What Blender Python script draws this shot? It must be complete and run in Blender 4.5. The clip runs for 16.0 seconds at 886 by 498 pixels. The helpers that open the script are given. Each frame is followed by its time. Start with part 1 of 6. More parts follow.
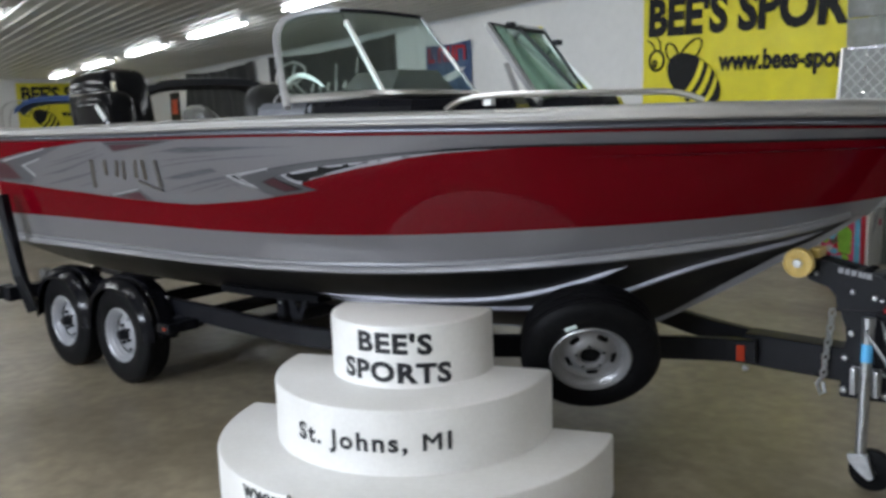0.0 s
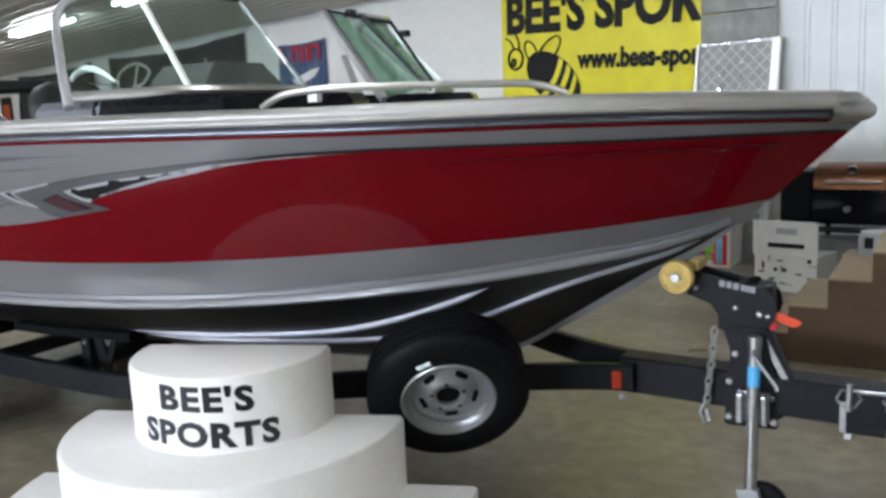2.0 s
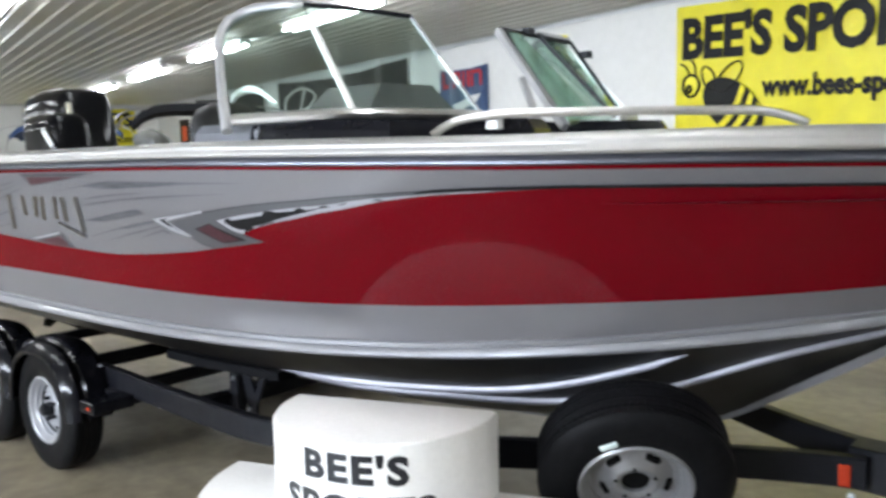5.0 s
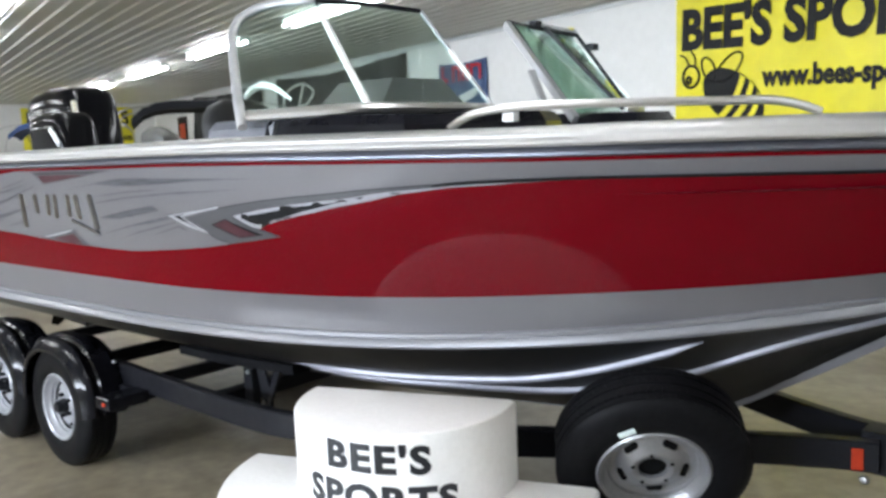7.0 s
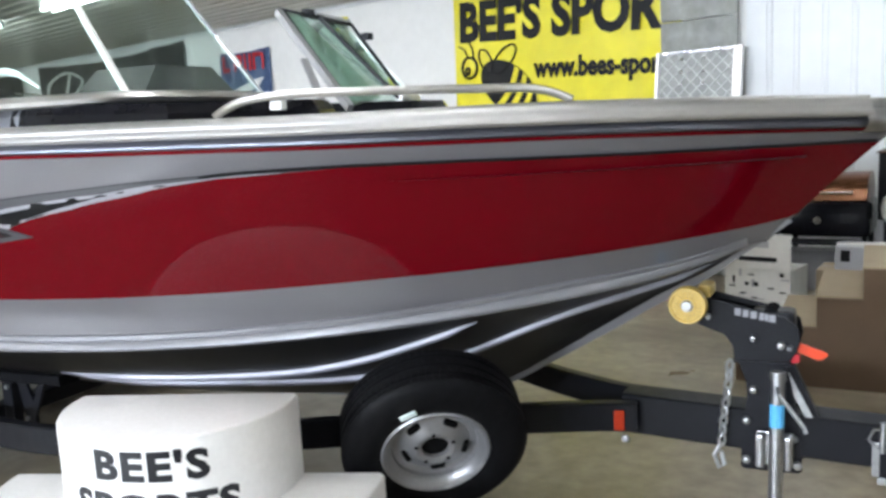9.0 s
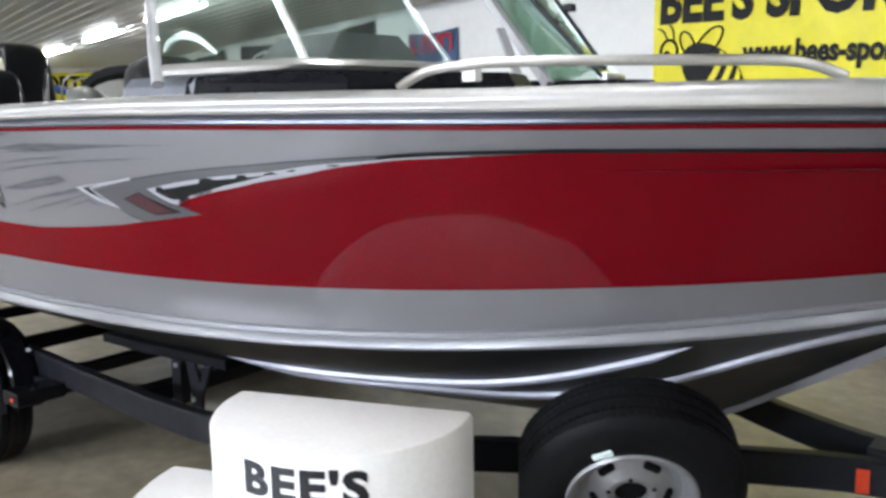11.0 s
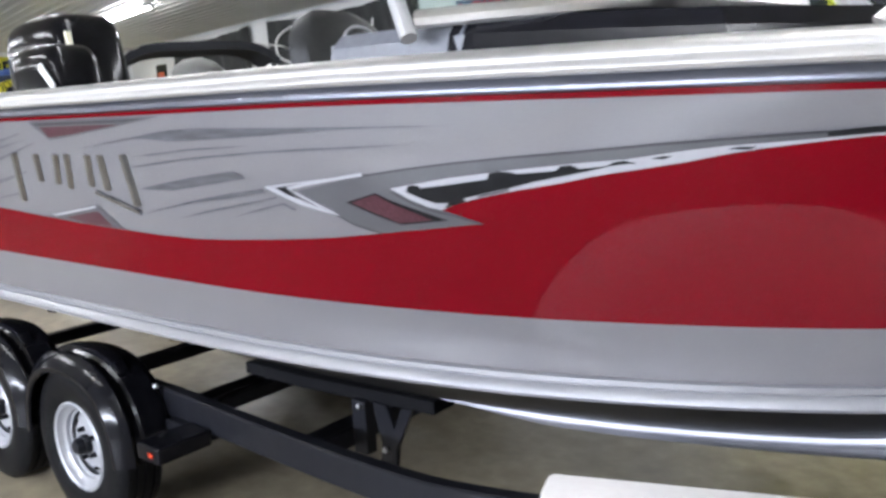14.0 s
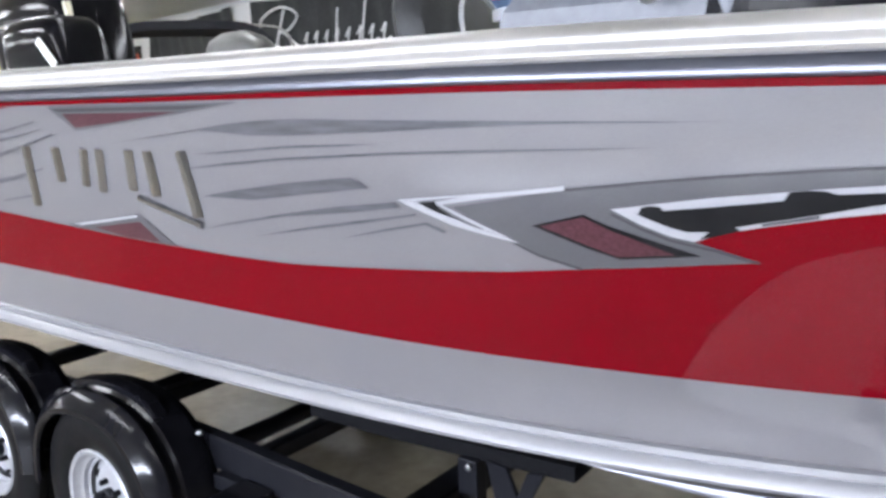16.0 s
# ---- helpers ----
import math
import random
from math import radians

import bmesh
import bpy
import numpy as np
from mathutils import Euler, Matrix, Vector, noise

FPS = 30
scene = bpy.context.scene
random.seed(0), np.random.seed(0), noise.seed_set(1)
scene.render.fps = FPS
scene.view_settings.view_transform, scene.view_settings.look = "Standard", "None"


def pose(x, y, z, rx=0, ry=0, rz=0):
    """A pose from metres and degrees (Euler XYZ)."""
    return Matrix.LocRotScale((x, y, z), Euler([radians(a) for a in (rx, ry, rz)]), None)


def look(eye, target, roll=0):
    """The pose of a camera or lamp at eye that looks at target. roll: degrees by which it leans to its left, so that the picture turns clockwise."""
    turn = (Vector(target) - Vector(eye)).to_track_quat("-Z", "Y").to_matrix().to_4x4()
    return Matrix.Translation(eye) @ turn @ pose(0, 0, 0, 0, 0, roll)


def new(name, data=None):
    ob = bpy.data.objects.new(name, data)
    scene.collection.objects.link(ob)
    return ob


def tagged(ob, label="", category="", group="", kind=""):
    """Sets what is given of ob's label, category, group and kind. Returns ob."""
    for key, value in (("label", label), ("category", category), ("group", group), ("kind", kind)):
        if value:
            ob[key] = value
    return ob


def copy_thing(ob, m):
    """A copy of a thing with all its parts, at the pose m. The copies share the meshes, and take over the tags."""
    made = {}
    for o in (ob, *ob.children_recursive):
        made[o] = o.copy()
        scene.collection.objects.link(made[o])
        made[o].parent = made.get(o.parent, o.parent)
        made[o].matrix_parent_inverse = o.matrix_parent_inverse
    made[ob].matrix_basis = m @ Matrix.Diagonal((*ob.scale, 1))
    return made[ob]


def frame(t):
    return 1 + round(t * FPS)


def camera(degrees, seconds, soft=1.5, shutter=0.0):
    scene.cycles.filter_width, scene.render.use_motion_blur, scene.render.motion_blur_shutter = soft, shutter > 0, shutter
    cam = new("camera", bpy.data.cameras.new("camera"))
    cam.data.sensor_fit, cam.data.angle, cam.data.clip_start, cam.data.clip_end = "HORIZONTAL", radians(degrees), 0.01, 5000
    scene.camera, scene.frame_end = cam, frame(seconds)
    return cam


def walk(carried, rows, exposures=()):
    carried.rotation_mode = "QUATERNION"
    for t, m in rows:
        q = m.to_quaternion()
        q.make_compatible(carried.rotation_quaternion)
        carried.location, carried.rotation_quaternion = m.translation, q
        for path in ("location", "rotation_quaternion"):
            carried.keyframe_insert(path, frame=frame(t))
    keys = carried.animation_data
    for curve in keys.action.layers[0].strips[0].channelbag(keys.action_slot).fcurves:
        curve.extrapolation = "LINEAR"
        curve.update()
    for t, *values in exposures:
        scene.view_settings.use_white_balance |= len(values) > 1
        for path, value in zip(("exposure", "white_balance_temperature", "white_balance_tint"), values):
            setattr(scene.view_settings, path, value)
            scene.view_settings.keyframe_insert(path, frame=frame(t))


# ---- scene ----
cam = camera(55.5, 16.0, soft=3.0, shutter=0.4)
PATH = [
    (0, (0.452, 0.416, 1.586), (-0.819, 1.93, 1.282), -2.1),
    (0.5, (0.427, 0.573, 1.578), (-0.758, 2.156, 1.282), -2.7),
    (1, (0.435, 0.752, 1.571), (-0.699, 2.373, 1.277), -2.3),
    (1.5, (0.37, 0.867, 1.569), (-0.688, 2.536, 1.262), -1.9),
    (2, (0.207, 0.969, 1.566), (-0.816, 2.66, 1.256), -2.8),
    (2.5, (0.117, 1.035, 1.572), (-0.93, 2.715, 1.282), -2.7),
    (3, (0.05, 1.159, 1.565), (-1.149, 2.732, 1.269), -3.0),
    (3.5, (0.016, 1.278, 1.556), (-1.292, 2.764, 1.27), -2.3),
    (4, (-0.022, 1.3, 1.573), (-1.293, 2.82, 1.295), -2.5),
    (4.5, (-0.076, 1.295, 1.583), (-1.334, 2.828, 1.324), -2.1),
    (5, (-0.13, 1.272, 1.582), (-1.44, 2.765, 1.347), -1.7),
    (5.2, (-0.155, 1.27, 1.575), (-1.515, 2.717, 1.339), -1.9),
    (7.3, (-0.154, 1.205, 1.581), (-1.426, 2.727, 1.325), -2.7),
    (7.5, (-0.135, 1.209, 1.581), (-1.29, 2.817, 1.3), -2.8),
    (8, (-0.1, 1.215, 1.581), (-1.032, 2.96, 1.288), -2.8),
    (8.2, (-0.1, 1.215, 1.579), (-0.968, 2.992, 1.281), -2.7),
    (10.3, (-0.231, 1.464, 1.56), (-1.392, 3.067, 1.272), -2.7),
    (10.5, (-0.271, 1.51, 1.558), (-1.483, 3.074, 1.263), -2.2),
    (11, (-0.378, 1.56, 1.551), (-1.625, 3.092, 1.243), -1.2),
    (11.5, (-0.573, 1.576, 1.557), (-1.8, 3.128, 1.268), -1.4),
    (12, (-0.744, 1.558, 1.56), (-1.974, 3.105, 1.256), -2.5),
    (12.5, (-0.914, 1.623, 1.55), (-2.222, 3.099, 1.216), -2.9),
    (13, (-1.086, 1.721, 1.546), (-2.417, 3.172, 1.201), -2.9),
    (13.5, (-1.256, 1.72, 1.545), (-2.551, 3.199, 1.178), -1.9),
    (14, (-1.458, 1.657, 1.555), (-2.711, 3.171, 1.187), -3.1),
    (14.5, (-1.601, 1.651, 1.546), (-2.863, 3.15, 1.148), -2.1),
    (15, (-1.764, 1.773, 1.54), (-3.046, 3.253, 1.135), -2.7),
    (15.5, (-1.907, 1.841, 1.556), (-3.178, 3.331, 1.15), -1.8),
    (16, (-2.125, 1.822, 1.563), (-3.319, 3.376, 1.162), -2.4),
]
walk(cam, [(t, look(eye, target, roll)) for t, eye, target, roll in PATH], exposures=[(0, -0.76, 6400, 10), (0.5, -0.78, 6400, 10), (1.5, -0.58, 6400, 10), (2.5, -0.16, 6400, 10), (3.5, 0.0, 6400, 10), (5, 0.10, 6400, 10), (8, 0.10, 6400, 10), (12, 0.17, 6400, 12), (16, 0.50, 6280, 15)])

# ---- light and air ----
world = bpy.data.worlds.new("world")
scene.world = world
world.use_nodes = True
wn = world.node_tree.nodes
sky = wn.new("ShaderNodeTexSky")
sky.sky_type, sky.sun_disc = "NISHITA", False
sky.sun_elevation, sky.sun_rotation = radians(38), radians(200)
world.node_tree.links.new(sky.outputs[0], wn["Background"].inputs[0])
wn["Background"].inputs[1].default_value = 0.08
scene.view_settings.exposure = 0.0
TUBE_POWER = 29.0
WINDOW_POWER = 900.0

# the hall: u along the back wall, v from it (minus: towards the shop front)
HALL = pose(-3.0, 10.4, 0, 0, 0, -14.5)
CEIL = 3.3
UMIN, UMAX, VMIN = -23.3, 15.0, -17.0
YC = 4.2  # the boat's centre line


# ---- materials ----
def mat(name, color, rough=0.5, metal=0.0, grain=0.0, scale=30.0, bump=0.0, coat=0.0, stain=None, stain_scale=1.5, stain_amount=0.4,
        rough_var=0.0, emit=0.0, trans=0.0, stretch=None, spec=0.5, rand=0.0, flake=0.0):
    m = bpy.data.materials.new(name)
    m.use_nodes = True
    nt = m.node_tree
    N, L = nt.nodes, nt.links
    b = N["Principled BSDF"]
    rgb = (*color, 1)
    b.inputs["Base Color"].default_value = rgb
    b.inputs["Roughness"].default_value = rough
    b.inputs["Metallic"].default_value = metal
    b.inputs["Specular IOR Level"].default_value = spec
    if coat:
        b.inputs["Coat Weight"].default_value = coat
        b.inputs["Coat Roughness"].default_value = 0.04
    if trans:
        b.inputs["Transmission Weight"].default_value = trans
    if emit:
        b.inputs["Emission Color"].default_value = rgb
        b.inputs["Emission Strength"].default_value = emit
    tc = N.new("ShaderNodeTexCoord")
    src = tc.outputs["Object"]
    if stretch:
        mp = N.new("ShaderNodeMapping")
        mp.inputs["Scale"].default_value = stretch
        L.new(src, mp.inputs[0])
        src = mp.outputs[0]
    col = None
    n1 = None
    if grain or bump or rough_var or flake:
        n1 = N.new("ShaderNodeTexNoise")
        n1.inputs["Scale"].default_value = scale
        n1.inputs["Detail"].default_value = 6
        L.new(src, n1.inputs["Vector"])
    if grain:
        r = N.new("ShaderNodeMapRange")
        r.inputs[1].default_value, r.inputs[2].default_value = 0.3, 0.7
        r.inputs[3].default_value, r.inputs[4].default_value = 1 - grain, 1 + grain
        L.new(n1.outputs["Fac"], r.inputs[0])
        mx = N.new("ShaderNodeMix")
        mx.data_type, mx.blend_type = "RGBA", "MULTIPLY"
        mx.inputs[0].default_value = 1
        mx.inputs[6].default_value = rgb
        cmb = N.new("ShaderNodeCombineColor")
        for i in range(3):
            L.new(r.outputs[0], cmb.inputs[i])
        L.new(cmb.outputs[0], mx.inputs[7])
        col = mx.outputs[2]
    if stain:
        n2 = N.new("ShaderNodeTexNoise")
        n2.inputs["Scale"].default_value = stain_scale
        n2.inputs["Detail"].default_value = 8
        n2.inputs["Roughness"].default_value = 0.65
        L.new(src, n2.inputs["Vector"])
        r2 = N.new("ShaderNodeMapRange")
        r2.inputs[1].default_value, r2.inputs[2].default_value = 0.42, 0.68
        r2.inputs[3].default_value, r2.inputs[4].default_value = 0, stain_amount
        L.new(n2.outputs["Fac"], r2.inputs[0])
        mx = N.new("ShaderNodeMix")
        mx.data_type = "RGBA"
        L.new(r2.outputs[0], mx.inputs[0])
        if col is None:
            mx.inputs[6].default_value = rgb
        else:
            L.new(col, mx.inputs[6])
        mx.inputs[7].default_value = (*stain, 1)
        col = mx.outputs[2]
    if rand:
        oi = N.new("ShaderNodeObjectInfo")
        r3 = N.new("ShaderNodeMapRange")
        r3.inputs[3].default_value, r3.inputs[4].default_value = 1 - rand, 1 + rand
        L.new(oi.outputs["Random"], r3.inputs[0])
        hsv = N.new("ShaderNodeHueSaturation")
        if col is None:
            hsv.inputs["Color"].default_value = rgb
        else:
            L.new(col, hsv.inputs["Color"])
        L.new(r3.outputs[0], hsv.inputs["Value"])
        col = hsv.outputs[0]
    if col is not None:
        L.new(col, b.inputs["Base Color"])
    if rough_var:
        r4 = N.new("ShaderNodeMapRange")
        r4.inputs[3].default_value, r4.inputs[4].default_value = max(0.02, rough - rough_var), min(1, rough + rough_var)
        n3 = N.new("ShaderNodeTexNoise")
        n3.inputs["Scale"].default_value = scale * 0.12
        n3.inputs["Detail"].default_value = 5
        L.new(src, n3.inputs["Vector"])
        L.new(n3.outputs["Fac"], r4.inputs[0])
        L.new(r4.outputs[0], b.inputs["Roughness"])
    if bump:
        bp = N.new("ShaderNodeBump")
        bp.inputs["Strength"].default_value = bump
        bp.inputs["Distance"].default_value = 0.004
        L.new(n1.outputs["Fac"], bp.inputs["Height"])
        L.new(bp.outputs[0], b.inputs["Normal"])
    return m


M_FLOOR = mat("polished_concrete", (0.288, 0.245, 0.174), 0.34, grain=0.22, scale=11, bump=0.08, stain=(0.118, 0.093, 0.062), stain_scale=0.95, stain_amount=0.85, rough_var=0.16)
M_WALL = mat("white_wall_paint", (0.78, 0.78, 0.76), 0.6, grain=0.03, scale=9, bump=0.04, stain=(0.66, 0.66, 0.62), stain_scale=0.5, stain_amount=0.35)
M_PANEL = mat("white_steel_liner", (0.74, 0.76, 0.77), 0.35, grain=0.03, scale=5, stain=(0.62, 0.64, 0.64), stain_scale=0.7, stain_amount=0.3, rough_var=0.1)
M_CEIL = mat("ribbed_steel_ceiling", (0.68, 0.68, 0.63), 0.32, grain=0.04, scale=4, stain=(0.54, 0.54, 0.48), stain_scale=0.5, stain_amount=0.4, rough_var=0.1)
M_TUBE = mat("lit_fluorescent_tube", (0.93, 0.965, 1.0), 0.4, emit=TUBE_POWER)
M_FIXTURE = mat("white_enamel", (0.75, 0.75, 0.72), 0.35, grain=0.03, scale=20)
M_SILVER = mat("silver_metallic_paint", (0.132, 0.1285, 0.137), 0.6, 0.1, grain=0.09, scale=700, coat=1.0, rough_var=0.04, spec=0.1)
M_RED = mat("red_metallic_paint", (0.112, 0.0006, 0.0045), 0.6, 0.0, grain=0.10, scale=1200, coat=0.41, rough_var=0.03, spec=0.0)
M_BOTTOM = mat("dark_bottom_paint", (0.009, 0.0088, 0.009), 0.36, 0.0, grain=0.10, scale=60, rough_var=0.06, spec=0.17)
M_STRAKE = mat("bare_aluminium_strake", (0.24, 0.24, 0.272), 0.42, 0.5, grain=0.05, scale=30, rough_var=0.06)
M_ALU = mat("satin_aluminium", (0.60, 0.59, 0.575), 0.33, 1.0, grain=0.06, scale=40, rough_var=0.09, stretch=(0.3, 4, 4))
M_FRAME = mat("brushed_frame_aluminium", (0.44, 0.44, 0.45), 0.5, 0.7, grain=0.06, scale=40, rough_var=0.06)
M_GUN = mat("satin_gunwale_aluminium", (0.43, 0.422, 0.41), 0.52, 1.0, grain=0.02, scale=60, rough_var=0.04)
M_EMBLEM = mat("grey_chrome_emblem", (0.36, 0.36, 0.38), 0.24, 1.0, grain=0.04, scale=40)
M_CAP = mat("cast_bow_cap", (0.36, 0.36, 0.36), 0.40, 1.0, grain=0.05, scale=50, rough_var=0.06)
M_POLISHED = mat("polished_aluminium", (0.40, 0.41, 0.46), 0.28, 1.0, grain=0.05, scale=30, rough_var=0.06)
M_CHROME = mat("chrome", (0.85, 0.85, 0.86), 0.07, 1.0, grain=0.04, scale=40, rough_var=0.03)
M_CHINE = mat("silver_painted_rail", (0.22, 0.22, 0.237), 0.36, 0.35, grain=0.05, scale=300, rough_var=0.06, coat=0.3)
M_ZINC = mat("zinc_plated_steel", (0.40, 0.41, 0.42), 0.38, 1.0, grain=0.14, scale=45, rough_var=0.12)
M_CHAIN = mat("galvanised_chain", (0.68, 0.71, 0.75), 0.3, 1.0, grain=0.14, scale=60, rough_var=0.1)
M_BLACK = mat("black_powder_coat", (0.0075, 0.0078, 0.0105), 0.42, grain=0.2, scale=160, bump=0.05, rough_var=0.1, spec=0.17)
M_FENDER = mat("glossy_black_plastic", (0.006, 0.006, 0.008), 0.13, grain=0.2, scale=25, bump=0.04, rough_var=0.06, spec=0.18)
M_RUBBER = mat("tyre_rubber", (0.0055, 0.0055, 0.0062), 0.5, grain=0.25, scale=50, bump=0.10, rough_var=0.12, spec=0.08)
# silver rail; the dark it mirrors is put into this base colour
M_RUB = mat("dimmed_rub_rail_metal", (0.125, 0.13, 0.155), 0.34, 0.85, grain=0.04, scale=30, rough_var=0.05)
M_RIM = mat("silver_wheel_paint", (0.28, 0.28, 0.29), 0.34, 0.6, grain=0.06, scale=90, rough_var=0.08)
M_RIMW = mat("white_wheel_paint", (0.31, 0.315, 0.335), 0.3, 0.2, grain=0.05, scale=60, rough_var=0.08)
M_DARK = mat("black_gap_shade", (0.005, 0.005, 0.005), 0.8, spec=0.05)
M_GRAPH = mat("dark_grey_decal", (0.07, 0.07, 0.076), 0.5, 0.1, grain=0.08, scale=500, coat=0.5, spec=0.1)
M_LINE = mat("charcoal_outline_decal", (0.035, 0.035, 0.039), 0.5, 0.1, grain=0.08, scale=500, coat=0.5, spec=0.1)
M_STREAK = mat("grey_streak_decal", (0.07, 0.07, 0.078), 0.5, 0.1, grain=0.22, scale=9, coat=0.5, stretch=(1, 1, 8), spec=0.1)
M_GBLACK = mat("black_decal", (0.008, 0.008, 0.009), 0.4, grain=0.3, scale=18, spec=0.12)
M_GWHITE = mat("white_decal", (0.27, 0.27, 0.288), 0.4, grain=0.05, scale=60, coat=0.3, spec=0.1)
M_GRED = mat("carbon_red_decal", (0.052, 0.018, 0.024), 0.4, 0.0, grain=0.3, scale=160, coat=0.4, spec=0.1)
M_STEP = mat("cream_painted_fibreglass", (0.85, 0.838, 0.815), 0.42, grain=0.03, scale=60, bump=0.25, stain=(0.66, 0.625, 0.56), stain_scale=2.4, stain_amount=0.3, rough_var=0.1)
M_LETTER = mat("black_vinyl_letters", (0.012, 0.013, 0.017), 0.35, grain=0.2, scale=40)
M_YELLOW = mat("yellow_vinyl_banner", (0.74, 0.66, 0.02), 0.34, grain=0.06, scale=5, bump=0.35, stain=(0.58, 0.52, 0.03), stain_scale=2.0, stain_amount=0.45, rough_var=0.1)
M_INK = mat("black_banner_ink", (0.010, 0.010, 0.011), 0.5, grain=0.2, scale=30, spec=0.2)
M_BLKCLOTH = mat("black_cloth_banner", (0.022, 0.023, 0.022), 0.75, grain=0.3, scale=14, bump=0.3)
M_WHITEINK = mat("white_print", (0.72, 0.72, 0.70), 0.5, grain=0.06, scale=20)
M_BLUE = mat("blue_cloth_flag", (0.035, 0.07, 0.16), 0.7, grain=0.2, scale=18, stain=(0.10, 0.16, 0.24), stain_scale=3, stain_amount=0.7)
M_FLAGRED = mat("red_flag_print", (0.5, 0.02, 0.03), 0.7, grain=0.1, scale=20)
M_DKBLUE = mat("royal_blue_banner", (0.012, 0.03, 0.16), 0.5, grain=0.12, scale=8)
M_GLASS = mat("tinted_windscreen", (0.72, 0.86, 0.80), 0.02, trans=1.0, spec=0.5)
M_GREENGLASS = mat("green_safety_glass", (0.55, 0.80, 0.68), 0.03, trans=1.0, spec=0.5)
M_CONSOLE = mat("grey_console_vinyl", (0.10, 0.105, 0.12), 0.42, grain=0.12, scale=60, bump=0.15)
M_DASH = mat("black_dash", (0.014, 0.014, 0.015), 0.45, grain=0.2, scale=80)
M_SEAT = mat("charcoal_seat_vinyl", (0.022, 0.022, 0.022), 0.5, grain=0.12, scale=70, bump=0.2, spec=0.25)
M_SEATL = mat("light_grey_seat_vinyl", (0.38, 0.38, 0.40), 0.5, grain=0.08, scale=70, bump=0.2)
M_OUTB = mat("gloss_black_cowl", (0.004, 0.004, 0.005), 0.12, grain=0.2, scale=20, rough_var=0.08, spec=0.20)
M_CREAM = mat("cream_trim", (0.62, 0.58, 0.44), 0.4, grain=0.05, scale=30)
M_CARPET = mat("tan_carpet", (0.36, 0.29, 0.20), 0.95, grain=0.2, scale=260, bump=0.6, stain=(0.26, 0.20, 0.14), stain_scale=3, stain_amount=0.4)
M_CARPETD = mat("brown_carpet", (0.135, 0.088, 0.055), 0.95, grain=0.25, scale=240, bump=0.6, stain=(0.10, 0.065, 0.04), stain_scale=2.5, stain_amount=0.5)
M_CARD = mat("white_cardboard", (0.74, 0.73, 0.70), 0.75, grain=0.05, scale=12, stain=(0.62, 0.6, 0.55), stain_scale=2, stain_amount=0.4)
M_PINK = mat("pink_print", (0.62, 0.06, 0.16), 0.45, grain=0.15, scale=15)
M_GREEN = mat("lime_print", (0.25, 0.55, 0.05), 0.45, grain=0.15, scale=15)
M_CYAN = mat("sky_print", (0.12, 0.42, 0.62), 0.45, grain=0.15, scale=15)
M_COPPER = mat("copper_enamel", (0.17, 0.07, 0.033), 0.25, 0.7, grain=0.12, scale=20, rough_var=0.08)
M_ORANGE = mat("orange_plastic", (0.66, 0.052, 0.008), 0.35, grain=0.08, scale=40)
M_REFL = mat("red_orange_reflector", (0.40, 0.035, 0.012), 0.2, grain=0.12, scale=120)
M_ROLLER = mat("amber_polyurethane", (0.54, 0.38, 0.10), 0.45, grain=0.16, scale=40, bump=0.08)
M_STICKB = mat("blue_sticker", (0.10, 0.42, 0.75), 0.35, grain=0.06, scale=60)
M_STICKW = mat("pale_label", (0.62, 0.72, 0.70), 0.35, grain=0.06, scale=60)
M_ENDWALL = mat("assumed_end_wall_grey", (0.19, 0.19, 0.18), 0.6, grain=0.06, scale=7, stain=(0.14, 0.14, 0.13), stain_scale=0.6, stain_amount=0.5)
M_OLIVE = mat("olive_grey_seat_vinyl", (0.06, 0.06, 0.054), 0.42, grain=0.12, scale=70, bump=0.2)
M_BLOCK = mat("grey_sheet", (0.34, 0.35, 0.33), 0.5, grain=0.10, scale=10, stain=(0.26, 0.27, 0.24), stain_scale=3, stain_amount=0.6)
M_TREAD = mat("checker_plate", (0.27, 0.28, 0.27), 0.5, 0.3, grain=0.12, scale=9, rough_var=0.1)
M_LATTICE = mat("pale_plate_ridge", (0.50, 0.51, 0.50), 0.45, 0.5, grain=0.1, scale=60)
M_CANVAS = mat("black_canvas", (0.007, 0.0075, 0.010), 0.9, grain=0.2, scale=120, bump=0.2)
M_BLUECANVAS = mat("blue_canvas", (0.03, 0.07, 0.20), 0.7, grain=0.2, scale=120, bump=0.2)
M_BUNK = mat("black_bunk_carpet", (0.008, 0.008, 0.009), 0.95, grain=0.3, scale=200, bump=0.4, spec=0.05)
M_PANE = mat("shopfront_pane", (0.9, 0.95, 0.97), 0.02, trans=1.0)


# ---- mesh helpers ----
def mesh_of(name, bm, material, smooth=False):
    me = bpy.data.meshes.new(name)
    bmesh.ops.recalc_face_normals(bm, faces=bm.faces)
    bm.to_mesh(me)
    bm.free()
    me.materials.append(material)
    if smooth:
        for p in me.polygons:
            p.use_smooth = True
        try:
            me.set_sharp_from_angle(angle=radians(35))
        except AttributeError:
            pass
    return me


def part(name, bm, material, parent, label="", smooth=False):
    ob = new(name, mesh_of(name, bm, material, smooth))
    if parent is not None:
        ob.parent = parent
    if label:
        ob["label"] = label
    return ob


def thing(name, label, category, m=None, group="", kind=""):
    ob = tagged(new(name), label, category, group, kind)
    if m is not None:
        ob.matrix_world = m
    return ob


def solid(name, bm, material, label, category="", group="", kind="", smooth=False, m=None):
    ob = part(name, bm, material, None, smooth=smooth)
    if m is not None:
        ob.matrix_world = m
    return tagged(ob, label, category, group, kind)


